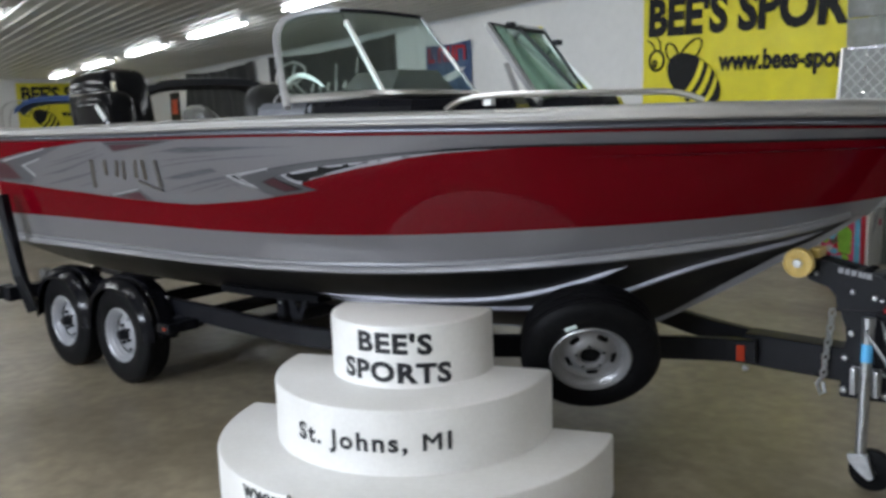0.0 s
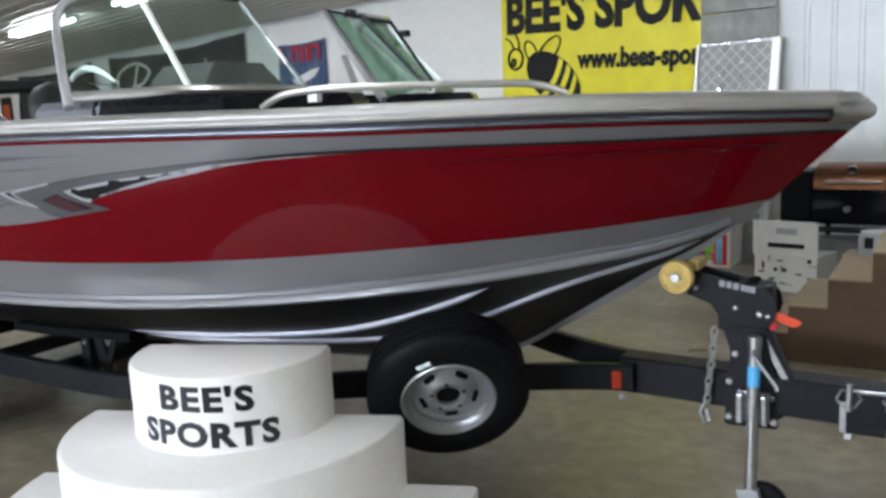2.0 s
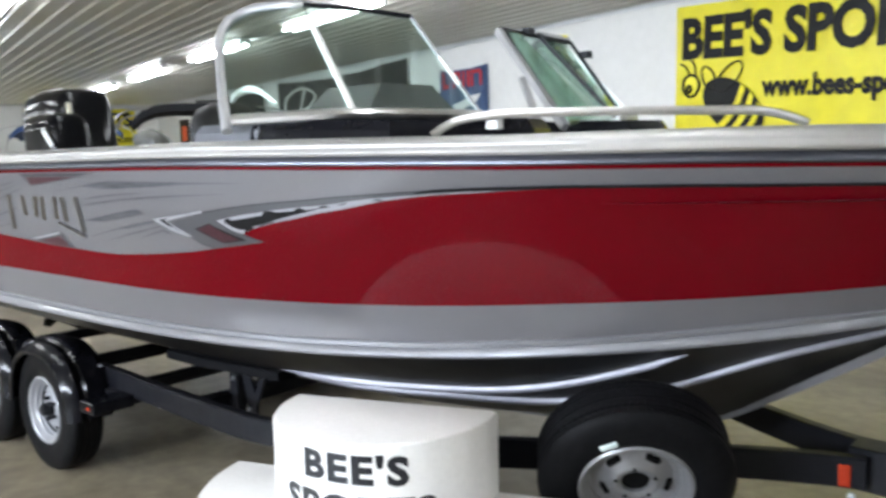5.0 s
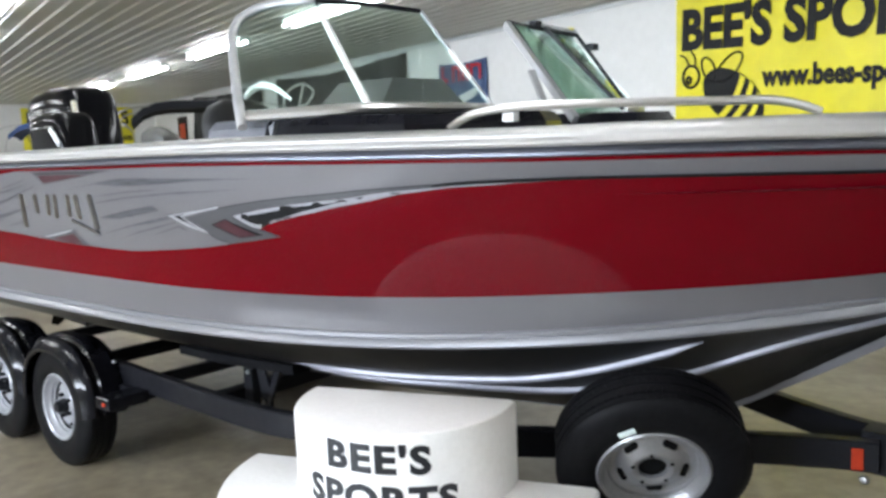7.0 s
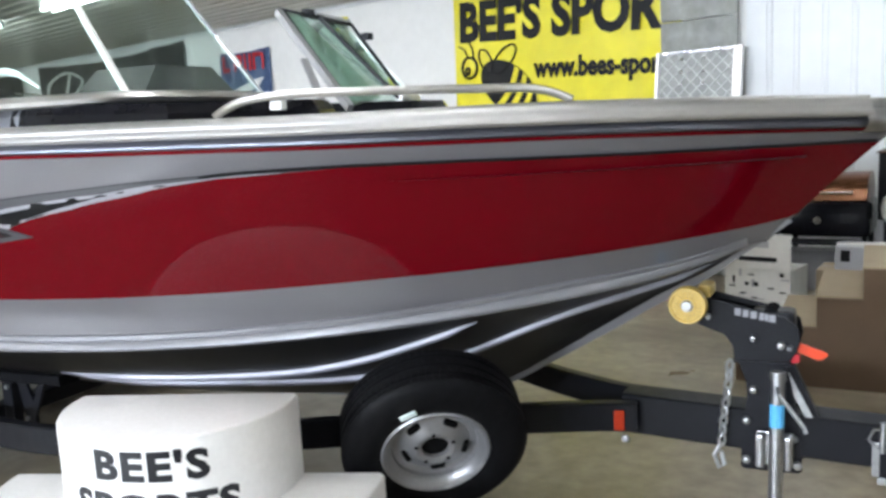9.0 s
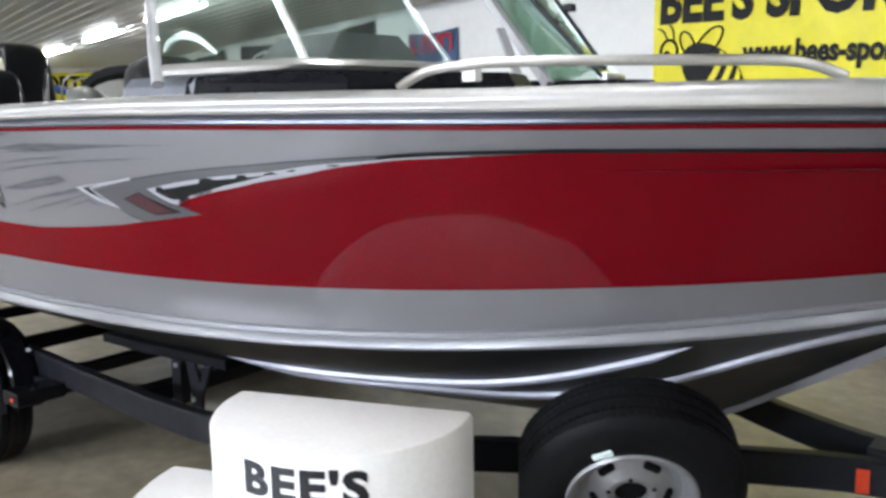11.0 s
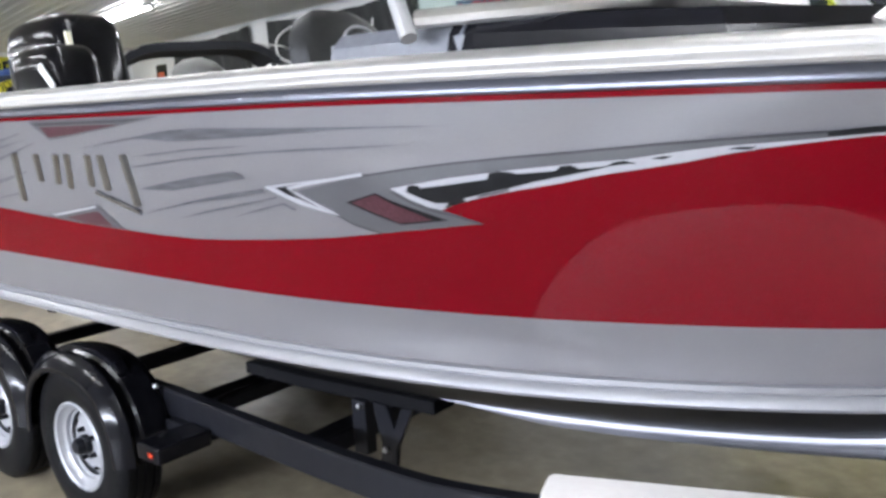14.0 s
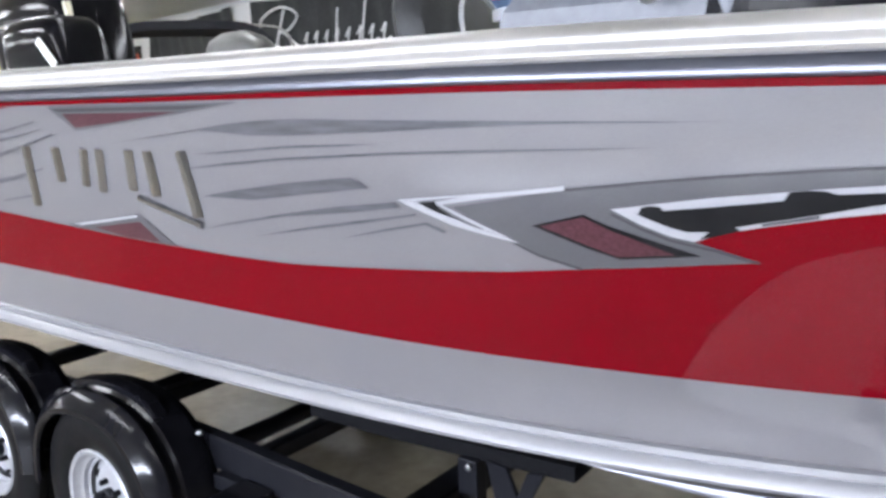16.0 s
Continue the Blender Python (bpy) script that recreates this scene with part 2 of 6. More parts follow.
def box(x0, x1, y0, y1, z0, z1, bevel=0.0, segs=2, m=None, bm=None):
    own = bm is None
    b = bmesh.new()
    bmesh.ops.create_cube(b, size=1)
    for v in b.verts:
        v.co = Vector(((x0 + x1) / 2 + v.co.x * (x1 - x0), (y0 + y1) / 2 + v.co.y * (y1 - y0), (z0 + z1) / 2 + v.co.z * (z1 - z0)))
    if bevel:
        bmesh.ops.bevel(b, geom=b.edges[:], offset=bevel, segments=segs, affect="EDGES", profile=0.6)
    if m is not None:
        b.transform(m)
    if own:
        return b
    join(bm, b)
    return bm


def join(bm, other):
    me = bpy.data.meshes.new("tmp")
    other.to_mesh(me)
    other.free()
    bm.from_mesh(me)
    bpy.data.meshes.remove(me)
    return bm


def grid(rows, close_u=False, close_v=False, caps=False):
    """A skin over rows of points."""
    b = bmesh.new()
    vs = [[b.verts.new(p) for p in r] for r in rows]
    nu, nv = len(vs), len(vs[0])
    for i in range(nu if close_u else nu - 1):
        for j in range(nv if close_v else nv - 1):
            q = [vs[i][j], vs[(i + 1) % nu][j], vs[(i + 1) % nu][(j + 1) % nv], vs[i][(j + 1) % nv]]
            try:
                b.faces.new(q)
            except ValueError:
                pass
    if caps:
        for r in (vs[0], vs[-1]):
            try:
                b.faces.new(r)
            except ValueError:
                pass
    bmesh.ops.remove_doubles(b, verts=b.verts[:], dist=1e-5)
    return b


def tube(points, r, n=8, caps=True, radii=None):
    """A round tube along points."""
    pts = [Vector(p) for p in points]
    rows = []
    ref = None
    for i, p in enumerate(pts):
        d = (pts[min(i + 1, len(pts) - 1)] - pts[max(i - 1, 0)]).normalized()
        if ref is None:
            ref = d.orthogonal().normalized()
        ref = (ref - d * ref.dot(d)).normalized()
        s = d.cross(ref)
        rr = radii[i] if radii else r
        rows.append([p + (ref * math.cos(a) + s * math.sin(a)) * rr for a in (2 * math.pi * k / n for k in range(n))])
    return grid(rows, close_v=True, caps=caps)


def sweep(points, profile, up=Vector((0, 0, 1)), caps=True, closed=True):
    """A profile of (side, up) swept along points; side is to the right of the way."""
    pts = [Vector(p) for p in points]
    rows = []
    for i, p in enumerate(pts):
        d = (pts[min(i + 1, len(pts) - 1)] - pts[max(i - 1, 0)]).normalized()
        s = d.cross(up).normalized()
        w = s.cross(d)
        rows.append([p + s * a + w * c for a, c in profile])
    return grid(rows, close_v=closed, caps=caps and closed)


def rect(w, h):
    return [(-w / 2, -h / 2), (w / 2, -h / 2), (w / 2, h / 2), (-w / 2, h / 2)]


def revolve(profile, n=32, m=None):
    """A profile of (radius, along) turned about the local y axis."""
    rows = [[Vector((r * math.cos(2 * math.pi * k / n), a, r * math.sin(2 * math.pi * k / n))) for r, a in profile] for k in range(n)]
    b = grid(rows, close_u=True)
    if m is not None:
        b.transform(m)
    return b


def cyl(p, q, r, n=12):
    return tube([p, q], r, n)


def extrude_poly(pts, y0, y1, bevel=0.0):
    """A polygon of (x, z) pushed from y0 to y1."""
    b = bmesh.new()
    f = b.faces.new([b.verts.new((x, y0, z)) for x, z in pts])
    g = bmesh.ops.extrude_face_region(b, geom=[f])
    bmesh.ops.translate(b, vec=(0, y1 - y0, 0), verts=[v for v in g["geom"] if isinstance(v, bmesh.types.BMVert)])
    if bevel:
        bmesh.ops.bevel(b, geom=b.edges[:], offset=bevel, segments=2, affect="EDGES")
    return b


def smooth_line(pts, n=8):
    """A rounder line through points."""
    P = [Vector(p) for p in pts]
    out = []
    for i in range(len(P) - 1):
        a, b, c, d = P[max(i - 1, 0)], P[i], P[i + 1], P[min(i + 2, len(P) - 1)]
        for k in range(n):
            t = k / n
            out.append(0.5 * ((2 * b) + (c - a) * t + (2 * a - 5 * b + 4 * c - d) * t * t + (3 * b - a - 3 * c + d) * t ** 3))
    out.append(P[-1])
    return out


def letters(text, size, material, m, name="letter", depth=0.003, spacing=1.0, squash=1.0, bend=None, parent=None, label="", shear=0.0, bold=0.0, plain=()):
    """Writing with the built-in font, as a mesh that stands on the plane of m (x along, z up). bend: radius of a round front."""
    bm = bmesh.new()
    for k, fat in enumerate((bold, 0.0) if plain else (bold,)):
        cu = bpy.data.curves.new("text", "FONT")
        cu.body, cu.size, cu.extrude, cu.space_character, cu.shear, cu.offset = text, size, depth, spacing, shear, fat
        cu.align_x = "CENTER"
        cu.resolution_u = 3
        tmp = new("text_source", cu)
        me = bpy.data.meshes.new_from_object(tmp.evaluated_get(bpy.context.evaluated_depsgraph_get()))
        bpy.data.objects.remove(tmp)
        one = bmesh.new()
        one.from_mesh(me)
        bpy.data.meshes.remove(me)
        if plain:
            xs = [v.co.x for v in one.verts]
            lo, hi = min(xs), max(xs)
            out = [v for v in one.verts if any(lo + (hi - lo) * p < v.co.x < lo + (hi - lo) * q for p, q in plain) == (k == 0)]
            bmesh.ops.delete(one, geom=out, context="VERTS")
        if plain and k:
            # letters too narrow to thicken by offset are laid side by side instead
            for d in (-0.7, 0.7):
                side = one.copy()
                bmesh.ops.translate(side, vec=(d * bold, 0, 0.0002 * d), verts=side.verts[:])
                join(bm, side)
        join(bm, one)
    if bend:
        xs = [v.co.x for v in bm.verts]
        lo, hi = min(xs), max(xs)
        for k in range(1, 40):
            x = lo + (hi - lo) * k / 40
            bmesh.ops.bisect_plane(bm, geom=bm.verts[:] + bm.edges[:] + bm.faces[:], plane_co=(x, 0, 0), plane_no=(1, 0, 0))
    for v in bm.verts:
        x, y, z = v.co.x * squash, v.co.y, v.co.z
        if bend:
            a = x / bend
            v.co = Vector(((bend + z) * math.sin(a), -(bend + z) * math.cos(a), y))
        else:
            v.co = Vector((x, -z, y))
    # one part for each letter
    bm.verts.ensure_lookup_table()
    seen, out = set(), []
    for v0 in bm.verts:
        if v0.index in seen:
            continue
        stack, isle = [v0], []
        seen.add(v0.index)
        while stack:
            v = stack.pop()
            isle.append(v)
            for e in v.link_edges:
                w = e.other_vert(v)
                if w.index not in seen:
                    seen.add(w.index)
                    stack.append(w)
        lb = bmesh.new()
        new_v = {v.index: lb.verts.new(v.co) for v in isle}
        for f in {f for v in isle for f in v.link_faces}:
            lb.faces.new([new_v[v.index] for v in f.verts])
        ob = part(name, lb, material, parent, label)
        ob.matrix_local = m
        out.append(ob)
    bm.free()
    return out


# ---- the hall ----
def build_hall():
    b = box(UMIN - 0.2, UMAX + 0.2, VMIN - 0.2, 0.2, -0.2, 0)
    solid("floor", b, M_FLOOR, "stained polished concrete showroom floor", "floor", kind="structure", m=HALL)
    # saw-cut joints in the slab
    for k, u in enumerate((-18.5, -14.0, -9.5)):
        solid("trim", box(u - 0.004, u + 0.004, VMIN, 0, 0.0, 0.0015), M_DARK, "dark saw-cut joint in the concrete floor", "floor joint", kind="structure", m=HALL)
    solid("wall_back", box(UMIN, 1.85, 0, 0.2, 0, CEIL), M_WALL, "smooth white painted back wall", "wall", kind="structure", m=HALL)
    # ribbed steel liner on the right stretch of the back wall
    prof = []
    u = 1.85
    while u < UMAX - 0.01:
        prof += [(u, 0.0), (u + 0.19, 0.0), (u + 0.205, -0.009), (u + 0.235, -0.009)]
        u += 0.25
    prof.append((UMAX, 0.0))
    rows = [[Vector((a, v, z)) for a, v in prof] + [Vector((UMAX, 0.2, z)), Vector((1.85, 0.2, z))] for z in (0, CEIL)]
    solid("wall_liner", grid(rows, close_v=True, caps=True), M_PANEL, "white ribbed steel liner wall", "wall", kind="structure", m=HALL)
    solid("wall_left", box(UMIN - 0.2, UMIN, VMIN - 0.2, 0.2, 0, CEIL), M_WALL, "white far end wall of the hall", "wall", kind="structure", m=HALL)
    # unseen end wall; its assumed dark grey dims what the bow mirrors
    solid("wall_right", box(UMAX, UMAX + 0.2, VMIN - 0.2, 0.2, 0, CEIL), M_ENDWALL, "unseen hall end wall in an assumed dark grey", "wall", kind="structure", m=HALL)
    # unseen shop front; strip windows added for daylight, above what the hull mirrors
    wins = [(-3.4, 2.0), (2.8, 7.4)]
    b = bmesh.new()
    edges = [UMIN] + [e for w in wins for e in w] + [UMAX]
    for a, c in zip(edges[::2], edges[1::2]):
        box(a, c, VMIN - 0.2, VMIN, 0, CEIL, bm=b)
    for a, c in wins:
        box(a, c, VMIN - 0.2, VMIN, 0, 2.58, bm=b)
        box(a, c, VMIN - 0.2, VMIN, 3.22, CEIL, bm=b)
    solid("wall_front", b, M_WALL, "unseen white shop-front wall with two added strip windows", "wall", kind="structure", m=HALL)
    for k, (a, c) in enumerate(wins):
        w = thing("window_%d" % (k + 1), "unseen high strip window, added to bring in front daylight", "window", HALL @ pose(a, VMIN, 0), kind="structure")
        n = 4
        wd = c - a
        for i in range(n + 1):
            x = i * wd / n
            part("mullion", box(x - 0.03, x + 0.03, -0.12, -0.06, 2.58, 3.22, 0.004), M_FIXTURE, w)
        for i in range(n):
            p = part("pane", box(i * wd / n + 0.03, (i + 1) * wd / n - 0.03, -0.10, -0.09, 2.58, 3.22), M_PANE, w)
            p.visible_shadow = False
        # added area lamp stands in for daylight from the camera's side
        lamp = new("window_daylight", bpy.data.lights.new("window_daylight", "AREA"))
        lamp.data.shape, lamp.data.size, lamp.data.size_y = "RECTANGLE", wd - 0.1, 0.60
        lamp.data.energy, lamp.data.color = WINDOW_POWER, (0.80, 0.88, 1.0)
        lamp.matrix_world = HALL @ pose((a + c) / 2, VMIN - 0.04, 2.9, 90, 0, 0)
    # ribbed ceiling, ribs run along the hall
    prof = []
    v = VMIN
    while v < -0.01:
        prof += [(v, CEIL), (v + 0.15, CEIL), (v + 0.165, CEIL - 0.02), (v + 0.205, CEIL - 0.02), (v + 0.22, CEIL)]
        v += 0.2286
    prof = [p for p in prof if p[0] < 0] + [(0.2, CEIL)]
    rows = [[Vector((u, a, z)) for a, z in prof] + [Vector((u, 0.2, CEIL + 0.1)), Vector((u, VMIN, CEIL + 0.1))] for u in (UMIN, UMAX)]
    solid("ceiling", grid(rows, close_v=True, caps=True), M_CEIL, "off-white ribbed steel ceiling", "ceiling", kind="structure", m=HALL)
    solid("trim", box(UMIN, UMAX, -0.03, 0, CEIL - 0.07, CEIL - 0.022, 0.004), M_PANEL, "white trim where wall meets ceiling", "trim", kind="structure", m=HALL)


def ceiling_light(m):
    t = thing("ceiling_light", "two-tube fluorescent strip light, lit, on a ribbed steel ceiling", "ceiling light", m, group="ceiling strip lights")
    part("housing", box(-1.22, 1.22, -0.05, 0.05, -0.055, 0.0, 0.008), M_FIXTURE, t)
    for s in (-1, 1):
        part("reflector", extrude_poly([(s * 0.05, -0.03), (s * 0.13, -0.005), (s * 0.13, 0.0), (s * 0.05, -0.02)], -1.22, 1.22), M_FIXTURE, t).matrix_local = pose(0, 0, 0, 0, 0, 90)
        part("lit_tube", tube([(-1.17, s * 0.07, -0.075), (1.17, s * 0.07, -0.075)], 0.019, 10), M_TUBE, t, "lit white fluorescent tube", True)
        for e in (-1, 1):
            part("lamp_holder", box(e * 1.195 - 0.02, e * 1.195 + 0.02, s * 0.07 - 0.018, s * 0.07 + 0.018, -0.10, -0.03, 0.004), M_FIXTURE, t)
    return t


build_hall()
first_light = ceiling_light(HALL @ pose(-4.3, -3.3, CEIL - 0.02))
for row in range(4):
    for k in range(-4, 5):
        if (row, k) != (0, 0):
            u = -4.3 - 3.95 * k
            if u < 12.5 and not (row > 2 and u > -6.0):
                copy_thing(first_light, HALL @ pose(u, -3.3 - 3.5 * row, CEIL - 0.02))


# ---- the boat's lines ----
def lerp(x, xs, ys):
    return float(np.interp(x, xs, ys))


STEM_Z = [0.40, 0.45, 0.547, 0.615, 0.74, 0.86, 0.932, 1.12, 1.22, 1.346, 1.449, 1.524, 1.66]
STEM_X = [-3.2, -2.0, -1.304, -1.108, -0.92, -0.74, -0.609, -0.427, -0.33, -0.202, -0.09, -0.01, 0.05]
TRANSOM = -5.85


def fair(x, xs, ys):
    """A fair line through points: a cubic that keeps to the points' rise and fall."""
    n = len(xs)
    if x <= xs[0] or x >= xs[-1]:
        return ys[0] if x <= xs[0] else ys[-1]
    k = bisect(xs, x) - 1

    def slope(i):
        if i == 0 or i == n - 1:
            j = min(i, n - 2)
            return (ys[j + 1] - ys[j]) / (xs[j + 1] - xs[j])
        h0, h1 = xs[i] - xs[i - 1], xs[i + 1] - xs[i]
        d0, d1 = (ys[i] - ys[i - 1]) / h0, (ys[i + 1] - ys[i]) / h1
        if d0 * d1 <= 0:
            return 0.0
        return 3 * (h0 + h1) / ((2 * h1 + h0) / d0 + (h1 + 2 * h0) / d1)
    h = xs[k + 1] - xs[k]
    t = (x - xs[k]) / h
    return ((1 + 2 * t) * ys[k] + t * h * slope(k)) * (1 - t) ** 2 + ((3 - 2 * t) * ys[k + 1] + (t - 1) * h * slope(k + 1)) * t * t


def bisect(xs, x):
    k = 0
    while k < len(xs) and xs[k] <= x:
        k += 1
    return k


def stem(z):
    return fair(z, STEM_Z, STEM_X)


def half(x, z):
    """Half the beam of the topsides at x and z."""
    f = min(1.1, max(0.0, (z - 0.83) / 0.72))
    s = min(1.0, max(0.0, (stem(z) - x) / 3.4))
    return (1.128 + 0.102 * f) * (1 - (1 - s) ** (3.3 - 0.2 * f)) + swell(x, z)


def hump(u):
    """A smooth hump, two units wide to each side."""
    u = abs(u)
    return (4 - 6 * u * u + 3 * u ** 3) / 6 if u < 1 else ((2 - u) ** 3 / 6 if u < 2 else 0.0)


# hollow low down and fullness high up in the plating amidships, turned about forward
SWELL = [[-0.0071, 0.0057, 0.0154, 0.0212], [-0.0323, -0.0053, 0.0223, 0.0418], [-0.0472, -0.0164, 0.0157, 0.0457], [-0.0347, -0.0127, 0.0056, 0.027], [-0.0038, -0.0026, 0.0, -0.0004], [0.0131, 0.0048, -0.0017, -0.0212], [0.015, -0.0004, -0.0109, -0.0253]]


def swell(x, z):
    if not (-3.8 < x < -0.3 and 0.88 < z < 1.7):
        return 0.0
    g = min(1.0, (z - 0.88) / 0.14)
    bz = [hump((z - 0.95 - 0.15 * k) / 0.15) for k in range(4)]
    return g * g * (3 - 2 * g) * sum(hump((x + 3.1 - 0.35 * i) / 0.35) * sum(p * q for p, q in zip(row, bz)) for i, row in enumerate(SWELL))


def chine_z(x):
    return fair(x, [-6, -5.5, -4.5, -3.5, -3, -2.5, -2, -1.5, -1, -0.75, -0.6, -0.46], [0.843, 0.846, 0.850, 0.858, 0.866, 0.879, 0.902, 0.943, 1.005, 1.043, 1.079, 1.130])


def keel_z(x):
    return fair(x, [-6.5, -3.2, -2, -1.62, -1.36, -1.175, -0.967, -0.774, -0.607, -0.507, -0.46], [0.40, 0.40, 0.45, 0.487, 0.566, 0.67, 0.793, 0.913, 1.01, 1.085, 1.126])


def sheer(x):
    """How far the gunwale dips."""
    return fair(x, [-6, -5, -4, -3, -2, -1.5, -1, -0.6, -0.4, -0.2, 0], [0.003, -0.003, -0.002, 0.001, -0.0085, -0.0160, -0.0210, -0.030, -0.037, -0.0455, -0.056])


def skin(x, z, off=0.0, s=-1):
    """A point on the topsides; s -1: the near side."""
    h = half(x, z)
    e = 0.01
    gx = (half(x + e, z) - half(x - e, z)) / (2 * e)
    n = Vector((-gx, 1, 0)).normalized()
    return Vector((x + n.x * off, YC + s * (h + n.y * off), z))


def bottom(x, w, s=-1, off=0.0):
    """A point on the bottom panel: w 0 at the keel, 1 at the chine."""
    zc, zk = chine_z(x), keel_z(x)
    q = fair(x, [-5, -2.8, -2.5, -2.2, -1.9, -1.6, -1.26, -0.93, -0.5], [1.45, 1.45, 1.42, 1.34, 1.25, 1.08, 0.84, 0.62, 0.55])
    b = half(x, zc)
    f = w ** q
    return Vector((x, YC + s * (w * b + off * 0.55), zk + (zc - zk) * f - off * 0.83))


boat = thing("fishing_boat", "red and silver aluminium deep-vee fishing boat on its trailer", "boat")


def topsides(s):
    rows = []
    nf, nu = 24, 110
    for i in range(nf + 1):
        f = i / nf
        xe = -0.3
        for _ in range(40):
            top = 1.556 + sheer(xe)
            xe = 0.5 * xe + 0.5 * stem(chine_z(min(xe, -0.46)) * (1 - f) + top * f)
        row = []
        for j in range(nu + 1):
            u = 1 - (1 - j / nu) ** 1.7
            x = TRANSOM + (xe - TRANSOM) * u
            z = chine_z(min(x, -0.46)) * (1 - f) + (1.556 + sheer(x)) * f
            row.append(skin(x, z, 0, s) if j < nu else Vector((xe, YC, z)))
        rows.append(row)
    return grid(rows)


for s in (-1, 1):
    part("hull_side", topsides(s), M_SILVER, boat, "silver metallic painted hull side", True)
    rows = []
    for i in range(13):
        w = i / 12
        rows.append([bottom(TRANSOM + (-0.46 - TRANSOM) * (1 - (1 - j / 60) ** 1.5), w, s) for j in range(61)])
    part("hull_bottom", grid(rows), M_BOTTOM, boat, "dark painted hull bottom", True)

# transom
tr = [bottom(TRANSOM, 1 - i / 8, -1) for i in range(9)] + [bottom(TRANSOM, i / 8, 1) for i in range(1, 9)]
top = [skin(TRANSOM, 1.5, 0, 1), skin(TRANSOM, 1.5, 0, -1)]
b = bmesh.new()
b.faces.new([b.verts.new(p) for p in tr + top])
part("transom", b, M_SILVER, boat, "silver transom")

# keel strip along the stem
kl = [Vector((TRANSOM + (-2.0 - TRANSOM) * k / 10, YC, keel_z(TRANSOM + (-2.0 - TRANSOM) * k / 10))) for k in range(10)]
FORE = [(-2.0, 0.45), (-1.62, 0.487), (-1.36, 0.566), (-1.175, 0.67), (-0.967, 0.793), (-0.774, 0.913), (-0.607, 1.01), (-0.507, 1.085), (-0.445, 1.13), (-0.385, 1.175), (-0.345, 1.205)]
kl += [Vector((x, YC, fair(x, [p[0] for p in FORE], [p[1] for p in FORE]))) for x in [-2.0 + 1.655 * k / 30 for k in range(31)]]
rows = []
for p in smooth_line(kl, 2):
    low = p.z < 0.5
    rows.append([p + Vector(o) for o in (((-0.0, -0.022, 0.02), (0.0, -0.012, -0.012), (0.0, 0.012, -0.012), (0.0, 0.022, 0.02)) if low else ((-0.022, -0.020, 0.012), (0.006, -0.007, -0.007), (0.006, 0.007, -0.007), (-0.022, 0.020, 0.012)))])
part("keel_strip", grid(rows, close_v=True, caps=True), M_CHINE, boat, "silver keel and stem strip", True)


def patch(name, pts, material, off, label="", s=-1, step=0.07, thick=0.0):
    """A decal: a polygon of (x, z) laid on the topsides."""
    b = bmesh.new()
    b.faces.new([b.verts.new((x, 0, z)) for x, z in pts])
    b.normal_update()
    bmesh.ops.triangulate(b, faces=b.faces[:])
    off += 0.002
    lo, hi = min(p[0] for p in pts), max(p[0] for p in pts)
    zl, zh = min(p[1] for p in pts), max(p[1] for p in pts)
    k = math.ceil(lo / step) * step
    while k < hi:
        bmesh.ops.bisect_plane(b, geom=b.verts[:] + b.edges[:] + b.faces[:], plane_co=(k, 0, 0), plane_no=(1, 0, 0))
        k += step if k < -1.2 else step * 0.4
    z = zl + 0.03
    while z < zh and zh - zl > 0.1:
        bmesh.ops.bisect_plane(b, geom=b.verts[:] + b.edges[:] + b.faces[:], plane_co=(0, 0, z), plane_no=(0, 0, 1))
        z += 0.03
    for v in b.verts:
        v.co = skin(min(v.co.x, stem(v.co.z) - 0.002), v.co.z, off, s)
    return part(name, b, material, boat, label, True)


def sheet(name, x0, x1, low, top, n, rows, off, label, s):
    """A field of paint on the topsides between two lines, as an even grid."""
    pts = []
    for j in range(rows + 1):
        line = []
        for k in range(n + 1):
            x = x0 + (x1 - x0) * k / n
            z = low(x) + (max(top(x), low(x)) - low(x)) * j / rows
            line.append(skin(min(x, stem(z) - 0.002), z, off, s))
        pts.append(line)
    return part(name, grid(pts), M_RED, boat, label, True)


def curve(xs, ys, x0, x1, n):
    return [(x0 + (x1 - x0) * k / n, lerp(x0 + (x1 - x0) * k / n, xs, ys)) for k in range(n + 1)]


RB_X = [-6.000, -4.979, -4.483, -3.986, -3.489, -2.996, -2.507, -2.004, -1.499, -1.001, -0.500, -0.300]
RB_Z = [1.0390, 1.0452, 1.0452, 1.0462, 1.0477, 1.0524, 1.0616, 1.0822, 1.1115, 1.1417, 1.1900, 1.2220]
RT_X = [-5.878, -5.383, -4.987, -4.624, -4.402, -4.131, -4.000, -3.860, -3.659, -3.467, -3.294, -3.140, -3.039, -2.908, -2.798, -2.758, -2.547, -2.477]
RT_Z = [1.2708, 1.2520, 1.2293, 1.2165, 1.2057, 1.1939, 1.1900, 1.1871, 1.1832, 1.1846, 1.1955, 1.2074, 1.2158, 1.2282, 1.2425, 1.2475, 1.2745, 1.2844]
RU_X = [-2.569, -2.532, -2.487, -2.386, -2.298, -2.216, -2.119, -2.058, -1.995, -1.938, -1.887, -1.787, -1.696, -1.555, -1.406, -1.134, -0.889, -0.701, -0.400, -0.090]
RU_Z = [1.3108, 1.3237, 1.3366, 1.3571, 1.3716, 1.3880, 1.4024, 1.4120, 1.4245, 1.4333, 1.4391, 1.4499, 1.4537, 1.4595, 1.4645, 1.4625, 1.4587, 1.4559, 1.4530, 1.4480]
